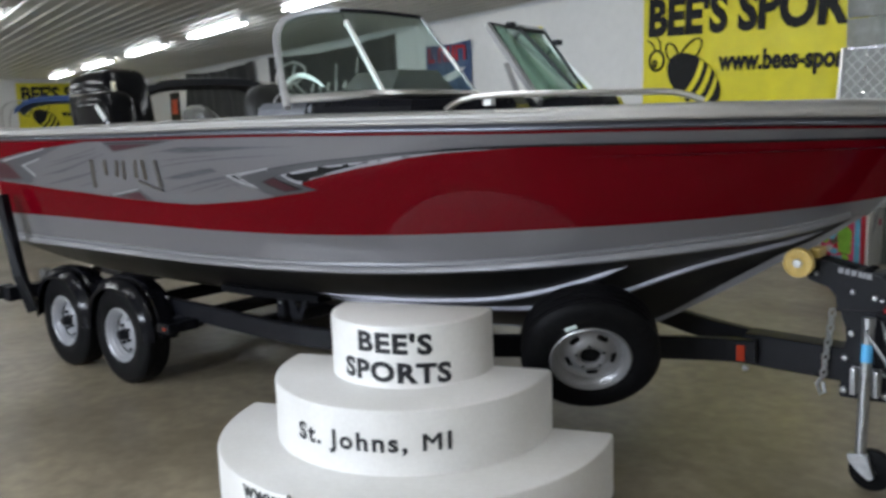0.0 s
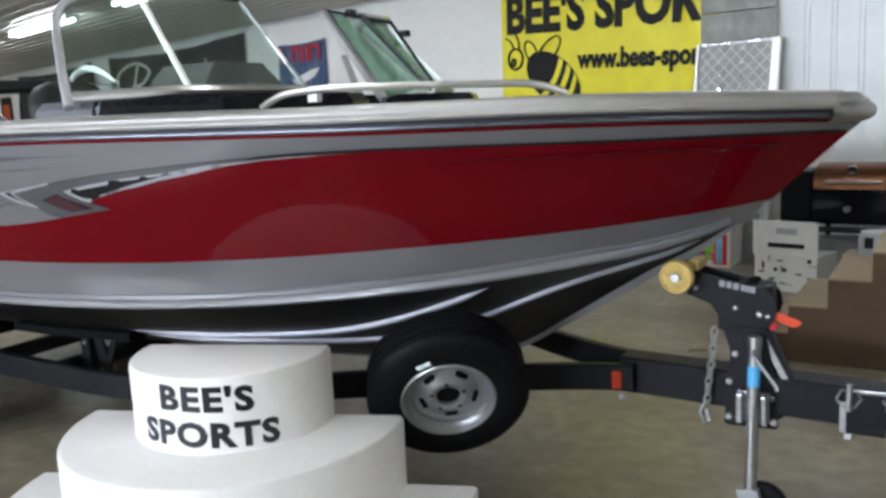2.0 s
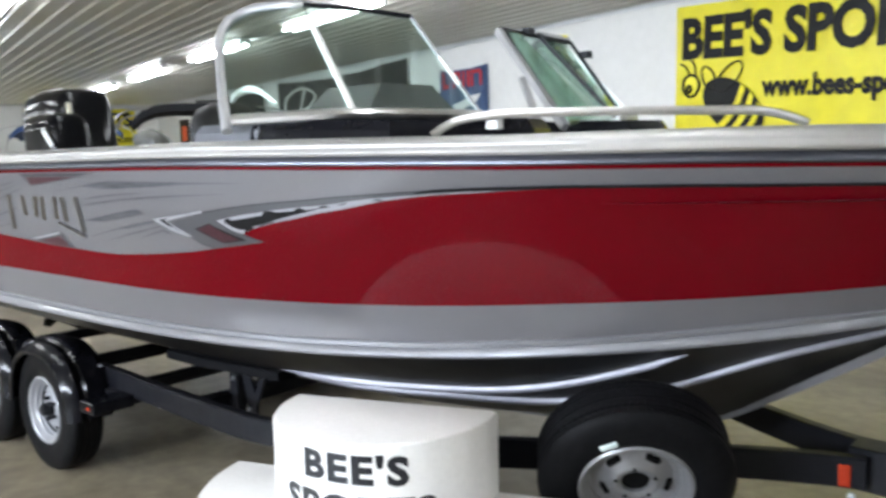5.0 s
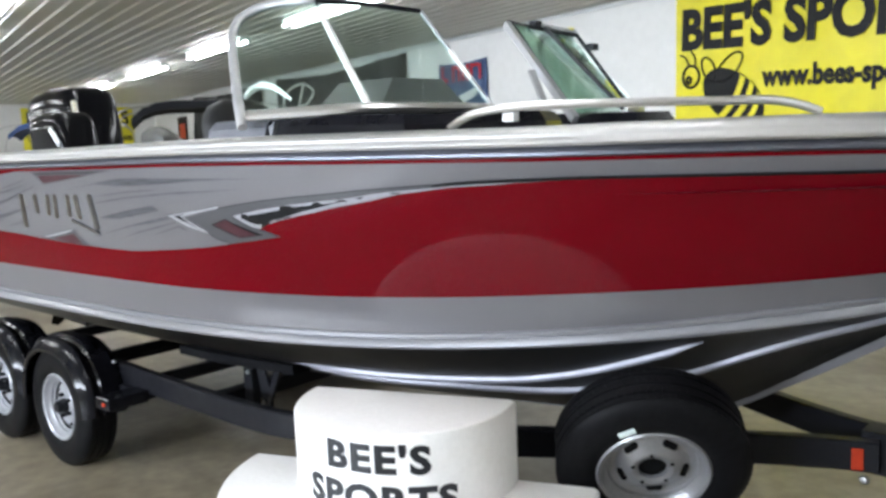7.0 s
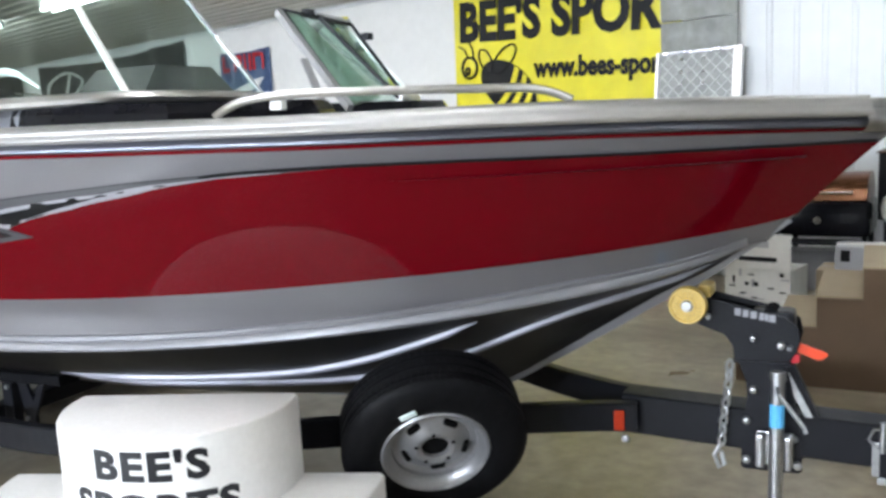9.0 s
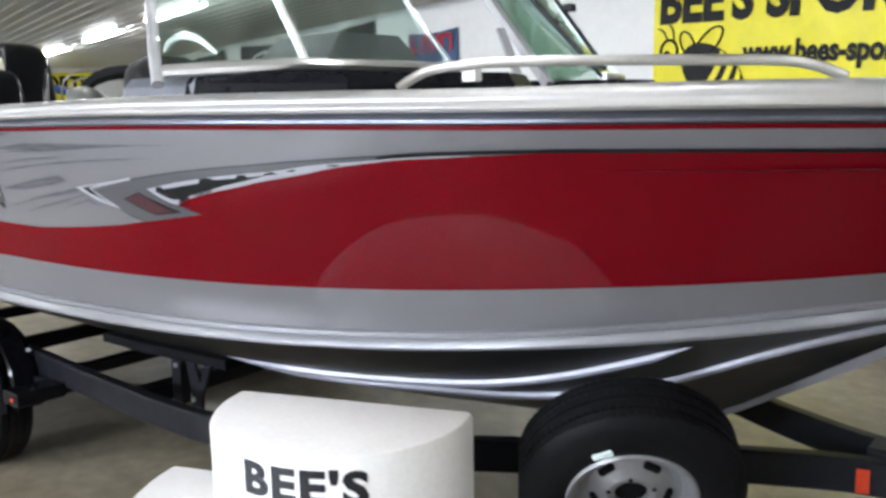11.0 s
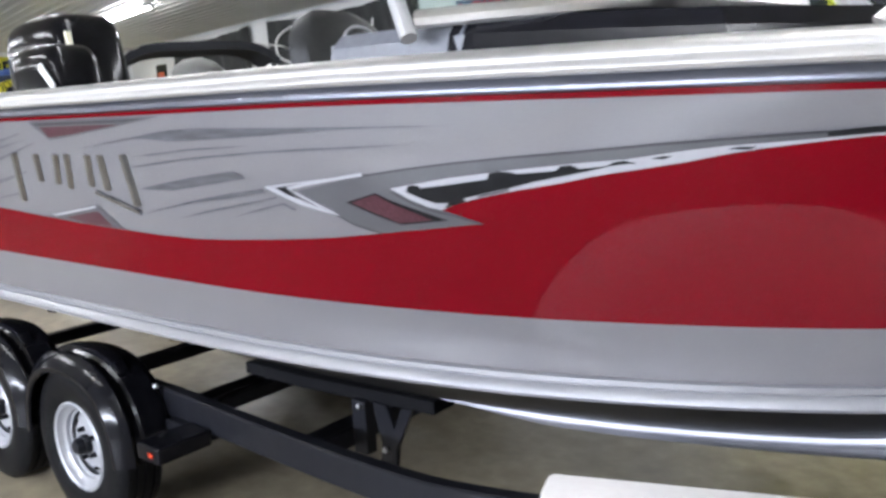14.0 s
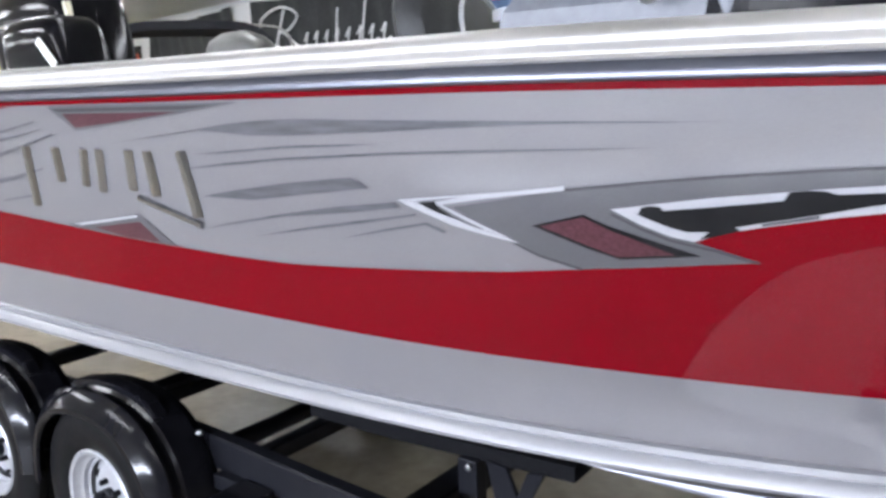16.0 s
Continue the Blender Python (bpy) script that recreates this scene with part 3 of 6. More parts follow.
# upper edges of the grey band and of the white flame under it
GT = [(-2.990, 1.341), (-2.866, 1.364), (-2.766, 1.384), (-2.643, 1.4), (-2.526, 1.413), (-2.390, 1.425), (-2.244, 1.435), (-2.107, 1.446), (-1.987, 1.453), (-1.883, 1.459), (-1.785, 1.463), (-1.602, 1.466)]
GB = [(-2.691, 1.355), (-2.608, 1.369), (-2.532, 1.381), (-2.379, 1.399), (-2.253, 1.411), (-2.160, 1.418), (-2.058, 1.432), (-1.992, 1.439), (-1.926, 1.443), (-1.852, 1.448), (-1.787, 1.453), (-1.695, 1.458), (-1.602, 1.46)]
for s in (-1, 1):
    # lower red band, then the large forward field
    sheet("red_band", TRANSOM + 0.002, RU_X[0], lambda x: fair(x, RB_X, RB_Z), lambda x: lerp(x, RT_X, RT_Z), 80, 8, 0.0035, "deep red metallic band", s)
    sheet("red_field", RU_X[0], -0.094, lambda x: max(fair(x, RB_X, RB_Z), lerp(x, STEM_X, STEM_Z) + 0.002), lambda x: fair(x, RU_X, RU_Z), 96, 18, 0.0035, "deep red metallic bow field", s)
    top_line = [(x, 1.550 + sheer(x)) for x in np.linspace(TRANSOM + 0.01, -0.06, 70)]
    bot_line = [(x, 1.535 + sheer(x)) for x in np.linspace(-0.07, TRANSOM + 0.01, 70)]
    patch("pinstripe", [tuple(map(float, p)) for p in top_line + bot_line], M_RED, 0.0018, "thin red pinstripe", s, 0.1)
    up = curve(RU_X, [z + lerp(x, [-1.7, -1.4], [0.0055, 0.0]) for x, z in zip(RU_X, RU_Z)], -1.84, -0.10, 50)
    patch("black_line", up + [(x, z + 0.0095) for x, z in reversed(up)], M_GBLACK, 0.0030, "thin black line", s, 0.1)
    # the large chevron and flame
    patch("chevron", GT + GB[::-1] + [(-2.782, 1.363)], M_GRAPH, 0.0026, "dark grey chevron decal", s)
    patch("chevron", [(-2.990, 1.341), (-2.782, 1.363), (-2.691, 1.355), (-2.644, 1.332), (-2.603, 1.317), (-2.569, 1.311), (-2.539, 1.302), (-2.477, 1.284), (-2.755, 1.249), (-2.830, 1.268), (-2.880, 1.29), (-2.933, 1.31)], M_GRAPH, 0.0026, "dark grey chevron decal", s)
    for line, w in (([(-2.766, 1.384), (-2.643, 1.4), (-2.526, 1.413), (-2.390, 1.425), (-2.244, 1.435), (-2.107, 1.446), (-1.987, 1.453), (-1.840, 1.461)], 0.0045),
                    ([(-2.933, 1.31), (-2.880, 1.29), (-2.830, 1.268), (-2.755, 1.25)], 0.004), ([(-2.691, 1.349), (-2.644, 1.327), (-2.603, 1.312), (-2.539, 1.3), (-2.481, 1.284)], 0.003)):
        patch("chevron_outline", line + [(x - 0.001, z - w) for x, z in reversed(line)], M_LINE, 0.0031, "darker outline", s)
    red_top = curve(RU_X, RU_Z, -1.60, -2.569, 40)
    patch("flame_edge", GB + red_top + [(-2.603, 1.317), (-2.644, 1.332)], M_GWHITE, 0.0034, "white flame outline", s)
    patch("flame", [(-2.651, 1.35), (-2.611, 1.357), (-2.534, 1.367), (-2.439, 1.38), (-2.373, 1.391), (-2.293, 1.397), (-2.254, 1.4), (-2.195, 1.406), (-2.162, 1.412), (-2.215, 1.4), (-2.255, 1.392), (-2.297, 1.384),
                    (-2.340, 1.376), (-2.394, 1.363), (-2.486, 1.343), (-2.511, 1.337), (-2.543, 1.328), (-2.578, 1.326), (-2.606, 1.333)], M_GBLACK, 0.0042, "black flame with torn edge", s)
    for blot in ([(-2.647, 1.351), (-2.641, 1.361), (-2.628, 1.364), (-2.613, 1.363), (-2.609, 1.357)], [(-2.443, 1.379), (-2.435, 1.392), (-2.413, 1.395), (-2.391, 1.395), (-2.374, 1.39)], [(-2.296, 1.396), (-2.284, 1.406), (-2.263, 1.408), (-2.248, 1.4)],
                 [(-2.198, 1.405), (-2.183, 1.413), (-2.164, 1.416), (-2.142, 1.41), (-2.163, 1.409)], [(-2.561, 1.315), (-2.544, 1.329), (-2.509, 1.338), (-2.501, 1.333), (-2.533, 1.323)], [(-2.117, 1.419), (-2.095, 1.423), (-2.078, 1.423), (-2.097, 1.417)], [(-1.991, 1.433), (-1.972, 1.437), (-1.943, 1.437), (-1.959, 1.432)]):
        patch("flame_blot", blot, M_GBLACK, 0.0046, "torn black edge", s)
    patch("flame_shade", [(-2.473, 1.341), (-2.399, 1.356), (-2.399, 1.361), (-2.472, 1.345)], M_GRAPH, 0.0046, "grey torn edge", s)
    patch("chevron_window", [(-2.833, 1.319), (-2.737, 1.344), (-2.699, 1.328), (-2.561, 1.288), (-2.687, 1.272), (-2.735, 1.285)], M_GBLACK, 0.0034, "", s)
    patch("chevron_inset", [(-2.817, 1.319), (-2.738, 1.34), (-2.700, 1.322), (-2.599, 1.287), (-2.690, 1.276), (-2.729, 1.289)], M_GRED, 0.0040, "dark red carbon-pattern inset", s)
    patch("arrow_edge", [(-3.115, 1.347), (-2.982, 1.362), (-2.863, 1.375), (-2.873, 1.371), (-2.985, 1.358), (-3.073, 1.346)], M_GWHITE, 0.0032, "white arrow outline", s)
    patch("arrow_edge", [(-3.025, 1.341), (-2.935, 1.357), (-2.854, 1.369), (-2.766, 1.381), (-2.764, 1.389), (-2.864, 1.375), (-2.944, 1.365), (-3.032, 1.347)], M_GWHITE, 0.0037, "white arrow outline", s)
    patch("arrow_edge", [(-3.115, 1.347), (-3.068, 1.345), (-3.027, 1.332), (-2.945, 1.307), (-2.885, 1.294), (-2.863, 1.285), (-2.924, 1.294), (-2.994, 1.307), (-3.092, 1.338)], M_GWHITE, 0.0037, "white arrow outline", s)
    patch("arrow_edge", [(-3.032, 1.347), (-3.011, 1.343), (-2.932, 1.313), (-2.879, 1.293), (-2.925, 1.303), (-2.991, 1.329)], M_GWHITE, 0.0033, "white arrow outline", s)
    patch("arrow_notch", [(-3.066, 1.344), (-3.027, 1.349), (-3.018, 1.335), (-2.989, 1.32), (-3.033, 1.332)], M_GBLACK, 0.0042, "", s)
    # speed streaks
    streaks = [[(-4.035, 1.436), (-3.673, 1.473), (-3.573, 1.484), (-3.494, 1.49), (-3.374, 1.494), (-3.226, 1.492), (-2.923, 1.49), (-2.505, 1.487), (-2.757, 1.485), (-2.923, 1.48), (-3.100, 1.472), (-3.230, 1.467), (-3.396, 1.461), (-3.504, 1.46), (-3.583, 1.465), (-3.674, 1.47)],
               [(-3.813, 1.375), (-3.600, 1.4), (-3.415, 1.416), (-3.247, 1.426), (-3.099, 1.435), (-2.925, 1.442), (-2.602, 1.451), (-2.925, 1.437), (-3.100, 1.43), (-3.247, 1.421), (-3.416, 1.411), (-3.602, 1.394)],
               [(-3.718, 1.415), (-3.592, 1.426), (-3.410, 1.44), (-3.243, 1.446), (-3.148, 1.448), (-3.243, 1.442), (-3.411, 1.435), (-3.593, 1.421)],
               [(-3.710, 1.32), (-3.621, 1.335), (-3.522, 1.349), (-3.430, 1.362), (-3.256, 1.381), (-3.227, 1.383), (-3.185, 1.365), (-3.262, 1.355), (-3.393, 1.339), (-3.533, 1.321)],
               [(-3.735, 1.24), (-3.645, 1.26), (-3.449, 1.296), (-3.270, 1.324), (-3.126, 1.341), (-3.112, 1.332), (-3.198, 1.32), (-3.272, 1.31), (-3.451, 1.29), (-3.646, 1.257)],
               [(-3.547, 1.239), (-3.368, 1.275), (-3.202, 1.302), (-3.075, 1.323), (-3.077, 1.319), (-3.204, 1.296), (-3.369, 1.269)],
               [(-3.277, 1.259), (-3.169, 1.285), (-3.055, 1.308), (-3.013, 1.295), (-3.018, 1.29), (-3.059, 1.303), (-3.170, 1.28)],
               [(-5.122, 1.385), (-4.759, 1.436), (-4.369, 1.492), (-4.371, 1.488), (-4.762, 1.429)],
               [(-5.122, 1.364), (-4.769, 1.419), (-4.493, 1.452), (-4.324, 1.473), (-4.497, 1.446), (-4.777, 1.407)],
               [(-5.170, 1.314), (-4.807, 1.365), (-4.515, 1.417), (-4.292, 1.459), (-4.295, 1.455), (-4.523, 1.408), (-4.825, 1.345)],
               [(-5.162, 1.251), (-4.855, 1.298), (-4.569, 1.334), (-4.389, 1.364), (-4.393, 1.359), (-4.578, 1.321), (-4.870, 1.279)],
               [(-4.666, 1.26), (-4.479, 1.285), (-4.484, 1.278), (-4.670, 1.254)]]
    for p in streaks:
        patch("streak", p, M_STREAK, 0.0024, "grey speed streak", s)
    patch("triangle", [(-4.278, 1.53), (-4.279, 1.524), (-4.173, 1.467), (-4.000, 1.482), (-3.720, 1.509), (-3.522, 1.529)], M_GRAPH, 0.0024, "dark grey triangle decal", s)
    patch("triangle_edge", [(-4.269, 1.522), (-3.603, 1.524), (-3.704, 1.516), (-4.230, 1.514)], M_LINE, 0.0030, "charcoal edge of the triangle", s)
    patch("triangle_inset", [(-4.216, 1.509), (-4.169, 1.474), (-3.999, 1.487), (-3.729, 1.511)], M_GRED, 0.0032, "", s)
    patch("triangle", [(-4.340, 1.208), (-4.143, 1.237), (-3.988, 1.261), (-3.860, 1.189), (-4.050, 1.192), (-4.251, 1.2)], M_GRAPH, 0.0024, "dark grey triangle decal", s)
    patch("triangle_edge", [(-4.303, 1.212), (-4.143, 1.235), (-3.993, 1.257), (-3.990, 1.251), (-4.142, 1.228), (-4.263, 1.21)], M_GWHITE, 0.0030, "pale edge of the triangle", s)
    patch("triangle_inset", [(-4.203, 1.209), (-3.985, 1.24), (-3.915, 1.193), (-4.052, 1.194)], M_GRED, 0.0032, "", s)
    # stern flash
    patch("stern_flash", [(TRANSOM + 0.004, 1.536), (-4.473, 1.531), (-4.908, 1.503), (-5.345, 1.47), (-5.723, 1.427), (TRANSOM + 0.004, 1.412)], M_RED, 0.0015, "red stern flash", s)
    patch("stern_chevron", [(TRANSOM + 0.004, 1.412), (-5.723, 1.427), (-5.345, 1.47), (-4.756, 1.513), (-5.122, 1.439), (-5.384, 1.384), (-5.261, 1.314), (-5.314, 1.261), (TRANSOM + 0.004, 1.276)], M_GRAPH, 0.0024, "dark grey chevron decal", s)
    patch("arrow_edge", [(-5.409, 1.384), (-5.123, 1.432), (-5.124, 1.423), (-5.354, 1.381), (-5.221, 1.315), (-5.255, 1.309)], M_GWHITE, 0.0032, "white arrow outline", s)
    patch("arrow_edge", [(-5.684, 1.417), (-5.020, 1.498), (-5.021, 1.49), (-5.665, 1.406)], M_GWHITE, 0.0032, "pale bar", s)
    patch("emblem_inset", [(TRANSOM + 0.01, 1.395), (-5.625, 1.399), (-5.524, 1.339), (-5.439, 1.289), (TRANSOM + 0.01, 1.287)], M_GRED, 0.0032, "", s)
    # raised chrome emblem: plain slanted bars
    bars = [((-4.452, 1.423), (-4.473, 1.255), 0.030), ((-4.298, 1.422), (-4.306, 1.329), 0.028), ((-4.160, 1.421), (-4.189, 1.324), 0.024), ((-4.089, 1.421), (-4.114, 1.311), 0.024),
            ((-3.961, 1.421), (-3.979, 1.321), 0.026), ((-3.887, 1.42), (-3.887, 1.31), 0.030), ((-3.757, 1.422), (-3.741, 1.267), 0.032), ((-3.960, 1.302), (-3.731, 1.248), 0.018)]
    for a, c, w in bars:
        rows = []
        for k in range(7):
            x, z = a[0] + (c[0] - a[0]) * k / 6, a[1] + (c[1] - a[1]) * k / 6
            dx, dz = c[0] - a[0], c[1] - a[1]
            ln = math.hypot(dx, dz)
            nx, nz = -dz / ln * w / 2, dx / ln * w / 2
            rows.append([skin(x + nx, z + nz, 0.002, s), skin(x + nx * 0.55, z + nz * 0.55, 0.012, s), skin(x - nx * 0.55, z - nz * 0.55, 0.012, s), skin(x - nx, z - nz, 0.002, s)])
        part("emblem_bar", grid(rows, close_v=True, caps=True), M_EMBLEM, boat, "raised chrome emblem bar")

# chine rail, strakes, gunwale
STRAKE_AFT = -2.98
for s in (-1, 1):
    xs = [TRANSOM + (-0.47 - TRANSOM) * (1 - (1 - j / 70) ** 1.5) for j in range(71)]
    rows = []
    for x in xs:
        z = chine_z(x)
        fade = min(1, (-0.44 - x) / 0.5)
        prof = [(0.0, 0.052), (0.010, 0.048), (0.013, 0.036), (0.007, 0.030), (0.016, 0.024), (0.030, 0.006), (0.030, -0.002), (0.012, -0.010), (0.0, -0.008)]
        rows.append([skin(x, z + c * (0.5 + 0.5 * fade), o * fade + 0.001, s) for o, c in prof])
    part("chine_rail", grid(rows, close_v=True, caps=True), M_CHINE, boat, "silver painted chine rail", True)
    for pts, x0, x1 in (([(-5.8, 0.69), (-2.74, 0.69), (-2.49, 0.678), (-2.23, 0.656), (-1.97, 0.656), (-1.71, 0.680), (-1.46, 0.744), (-1.20, 0.872)], STRAKE_AFT, -1.25),
                        ([(-5.8, 0.625), (-2.57, 0.616), (-2.24, 0.568), (-1.91, 0.511), (-1.59, 0.489), (-1.26, 0.505), (-0.93, 0.51), (-0.60, 0.45)], STRAKE_AFT, -0.58)):
        rows = []
        for k in range(91):
            x = x0 + (x1 - x0) * k / 90
            r = min(0.25, x1 - x)
            w = sum(lerp(x + r * d / 3, [p[0] for p in pts], [p[1] for p in pts]) for d in range(-3, 4)) / 7
            f = min(1.0, (x1 - x) / 0.10 + 0.10, (x - x0) / 0.35 + 0.03)
            dw = 0.017 * f / max(0.12, half(x, chine_z(x)))
            ridge = ((1.0, 0.0), (0.92, 0.010), (0.72, 0.018), (0.42, 0.022), (0.10, 0.020), (-0.12, 0.012), (-0.22, 0.0))
            rows.append([bottom(x, w + dw * c, s, o * f) for c, o in ridge])
        part("strake", grid(rows, close_v=True, caps=True), M_STRAKE, boat, "bright aluminium spray strake", True)
    # gunwale along the sheer
    xs = [TRANSOM + (-0.132 - TRANSOM) * (1 - (1 - j / 90) ** 1.7) for j in range(91)]

    def rail(prof):
        rows = []
        for x in xs:
            d = sheer(x)
            k = min(1.0, max(0.0, (x + 1.6) / 0.8))
            drop = 0.016 - 0.008 * k
            low = [c - 0.012 * min(1.0, (c - 1.535) / 0.05) if c < 1.60 else c - (0.012 + (drop - 0.012) * min(1.0, (c - 1.60) / 0.045)) for o, c in prof]
            rows.append([skin(min(x, stem(1.53) - 0.015), 1.53, o, s) + Vector((0, 0, c + d - 1.53)) for (o, _), c in zip(prof, low)])
        return grid(rows, close_v=True, caps=True)
    part("rub_rail", rail([(0.0, 1.551), (0.018, 1.5515), (0.024, 1.556), (0.025, 1.562), (0.022, 1.573), (0.017, 1.583), (0.015, 1.588), (0.0, 1.589)]), M_RUB, boat, "rub rail with dark reflection put in its colour", True)
    part("gunwale", rail([(0.0, 1.588), (0.026, 1.588), (0.035, 1.591), (0.038, 1.598), (0.036, 1.607), (0.030, 1.614), (0.029, 1.619), (0.028, 1.626), (0.022, 1.637), (0.010, 1.645), (-0.015, 1.649), (-0.10, 1.646), (-0.115, 1.63), (-0.115, 1.60)]), M_GUN, boat, "satin aluminium gunwale extrusion", True)

# bow cap casting: the gunwale's profile carried round the stem
rows = []
cap = [(-0.004, 1.536), (0.014, 1.541), (0.028, 1.550), (0.036, 1.563), (0.037, 1.576), (0.031, 1.589), (0.020, 1.600), (0.012, 1.605), (0.012, 1.612), (0.010, 1.622), (0.002, 1.631), (-0.010, 1.636), (-0.06, 1.638), (-0.13, 1.638)]
ring = [(p.x, YC - p.y) for p in (skin(x, 1.53) for x in (-0.150, -0.138, -0.126))]
ring += [(-0.115 + 0.066 * math.cos(a), 0.116 * math.sin(a)) for a in (radians(82 - 164 * k / 20) for k in range(21))]
ring += [(x, -y) for x, y in reversed(ring[:3])]
for k, (x, y) in enumerate(ring):
    p, q = ring[max(k - 1, 0)], ring[min(k + 1, len(ring) - 1)]
    n = Vector((p[1] - q[1], q[0] - p[0], 0)).normalized()
    row = []
    for o, z in cap:
        px, py = x + n.x * (o + 0.005), y + n.y * (o + 0.005)
        if o < -0.05:
            py = max(0.0, py) if y > 0 else min(0.0, py)
        if z > 1.616 and px > -0.115:
            px = -0.115 + (px + 0.115) * (1 - 0.22 * min(1.0, (px + 0.115) / 0.06))
        row.append(Vector((px, YC - py, z - 0.053)))
    rows.append(row)
part("bow_cap", grid(rows), M_CAP, boat, "cast aluminium bow cap", True)

# closed bow plate between the gunwales
rows = [[skin(x, 1.53, -0.02, s) + Vector((0, 0, d + sheer(x) - 1.53)) for s, d in ((-1, 1.610), (-1, 1.6425), (1, 1.6425), (1, 1.610))] for x in np.linspace(-0.55, -0.105, 14)]
part("bow_plate", grid(rows, close_v=True, caps=True), M_GUN, boat, "satin aluminium bow plate")

# deck and floor inside
rows = [[skin(x, 1.52, -0.05, s) + Vector((0, 0, -0.10)) for s in (-1, 1)] for x in np.linspace(TRANSOM + 0.02, -0.25, 40)]
part("deck", grid(rows), M_CONSOLE, boat, "grey carpeted deck")

# windscreen
WA, WC, WE = Vector((-2.64, 3.04, 1.705)), Vector((-2.233, 3.24, 1.71)), Vector((-2.066, 3.713, 1.70))
WC2, WTR = Vector((-2.610, 3.352, 2.128)), Vector((-2.449, 3.760, 2.103))

# the bent frame tube over the side glass
FRAME = [(-2.640, 3.012, 1.665), (-2.700, 3.045, 1.755), (-2.762, 3.085, 1.850), (-2.824, 3.127, 1.950), (-2.862, 3.160, 2.020), (-2.868, 3.190, 2.066), (-2.850, 3.225, 2.100), (-2.798, 3.268, 2.126), (-2.701, 3.322, 2.134), (-2.620, 3.356, 2.130), (-2.545, 3.543, 2.126)]


def mirror(p):
    return Vector((p.x, 2 * YC - p.y, p.z))


def pane(name, pts, material, parent, label):
    b = bmesh.new()
    f = b.faces.new([b.verts.new(p) for p in pts])
    b.normal_update()
    n = f.normal.copy()
    mid = f.calc_center_median()
    for v in f.verts:
        v.co -= n * (v.co - mid).dot(n)
    g = bmesh.ops.extrude_face_region(b, geom=[f])
    bmesh.ops.translate(b, vec=n * 0.006, verts=[v for v in g["geom"] if isinstance(v, bmesh.types.BMVert)])
    ob = part(name, b, material, parent, label)
    ob.visible_shadow = False
    return ob


for flip in (lambda p: p, mirror):
    near = flip(WA).y < YC
    ws = part("windscreen", tube([flip(Vector(p)) for p in smooth_line(FRAME, 5)], 0.019, 10, radii=[0.019 if k < 5 * (len(FRAME) - 3) else 0.019 - 0.009 * min(1.0, (k - 5 * (len(FRAME) - 3)) / 10) for k in range(len(smooth_line(FRAME, 5)))]), M_FRAME, boat, "aluminium windscreen frame", True)
    part("sill", tube([flip(p) for p in smooth_line([WA, WA * 0.5 + WC * 0.5 + Vector((0.0, -0.03, 0.0)), WC, WC * 0.4 + WE * 0.6 + Vector((0.03, 0, 0)), WE], 4)], 0.02, 8), M_ALU, ws, "aluminium sill", True)
    # white enamel stands for the light this corner post reflects
    part("post", sweep([flip(WC), flip(WC.lerp(WC2, 0.86))], rect(0.013, 0.024)), M_FIXTURE, ws, "corner post, its caught light put in as white")
    part("header", tube([flip(p) for p in (WC2, WC2 * 0.5 + WTR * 0.5 + Vector((0, 0, 0.006)), WTR)], 0.011, 8), M_BLACK, ws, "black header trim", True)
    part("end_post", sweep([flip(WTR), flip(WE)], rect(0.012, 0.016)), M_FRAME if near else M_BLACK, ws)
    if near:
        part("post_strip", sweep([flip(WTR.lerp(WE, 0.42)) + Vector((0.012, -0.012, 0)), flip(WTR.lerp(WE, 0.70)) + Vector((0.012, -0.012, 0))], rect(0.010, 0.014)), M_FIXTURE, ws, "short white strip by the end post")
    pane("side_glass", [flip(Vector(p)) for p in (WA, WC, WC2, FRAME[8], FRAME[7], FRAME[6], FRAME[5], FRAME[4], FRAME[3])], M_GLASS, ws, "tinted side glass")
    pane("front_glass", [flip(p) for p in (WC, WE, WTR, WC2)], M_GLASS if near else M_GREENGLASS, ws, "tinted front glass")
# walk-through pane, swung open against the far front glass
DTL, DBL, DTR, DBR = Vector((-2.472, 4.375, 2.112)), Vector((-1.978, 4.135, 1.654)), Vector((-2.485, 4.978, 2.096)), Vector((-2.100, 4.770, 1.740))
door = part("walk_through_pane", sweep([DTL + Vector((0.016, -0.034, -0.012)), DBL], rect(0.026, 0.034)), M_FRAME, boat, "open walk-through windscreen pane")
part("door_gasket", sweep([DTL + Vector((-0.006, 0.024, 0.006)), DBL + Vector((-0.02, 0.05, 0.0))], rect(0.012, 0.016)), M_BLACK, door, "black edge gasket")
pane("door_glass", [DTL, DBL, DTL.lerp(DTR, 0.22).lerp(DBL.lerp(DBR, 0.55), 1.0), DTL.lerp(DTR, 0.22)], M_GREENGLASS, door, "green tinted glass")
off = Vector((0.02, 0.03, 0.0))
pane("door_glass", [DTL.lerp(DTR, 0.05) - off, DBL.lerp(DBR, 0.10) - off, DBR - off, DTR - off], M_GLASS, door, "clear tinted glass")
part("door_top", tube([DTL, DTR], 0.012, 6), M_BLACK, door)
part("door_header", sweep([DTL.lerp(DTR, 0.40) + Vector((0, 0, 0.016)), DTL.lerp(DTR, 0.97) + Vector((0, 0, 0.016))], rect(0.02, 0.016)), M_FRAME, door, "aluminium header")
part("door_hinge", sweep([DTR, DTR.lerp(DBR, 1.0)], rect(0.012, 0.014)), M_BLACK, door)
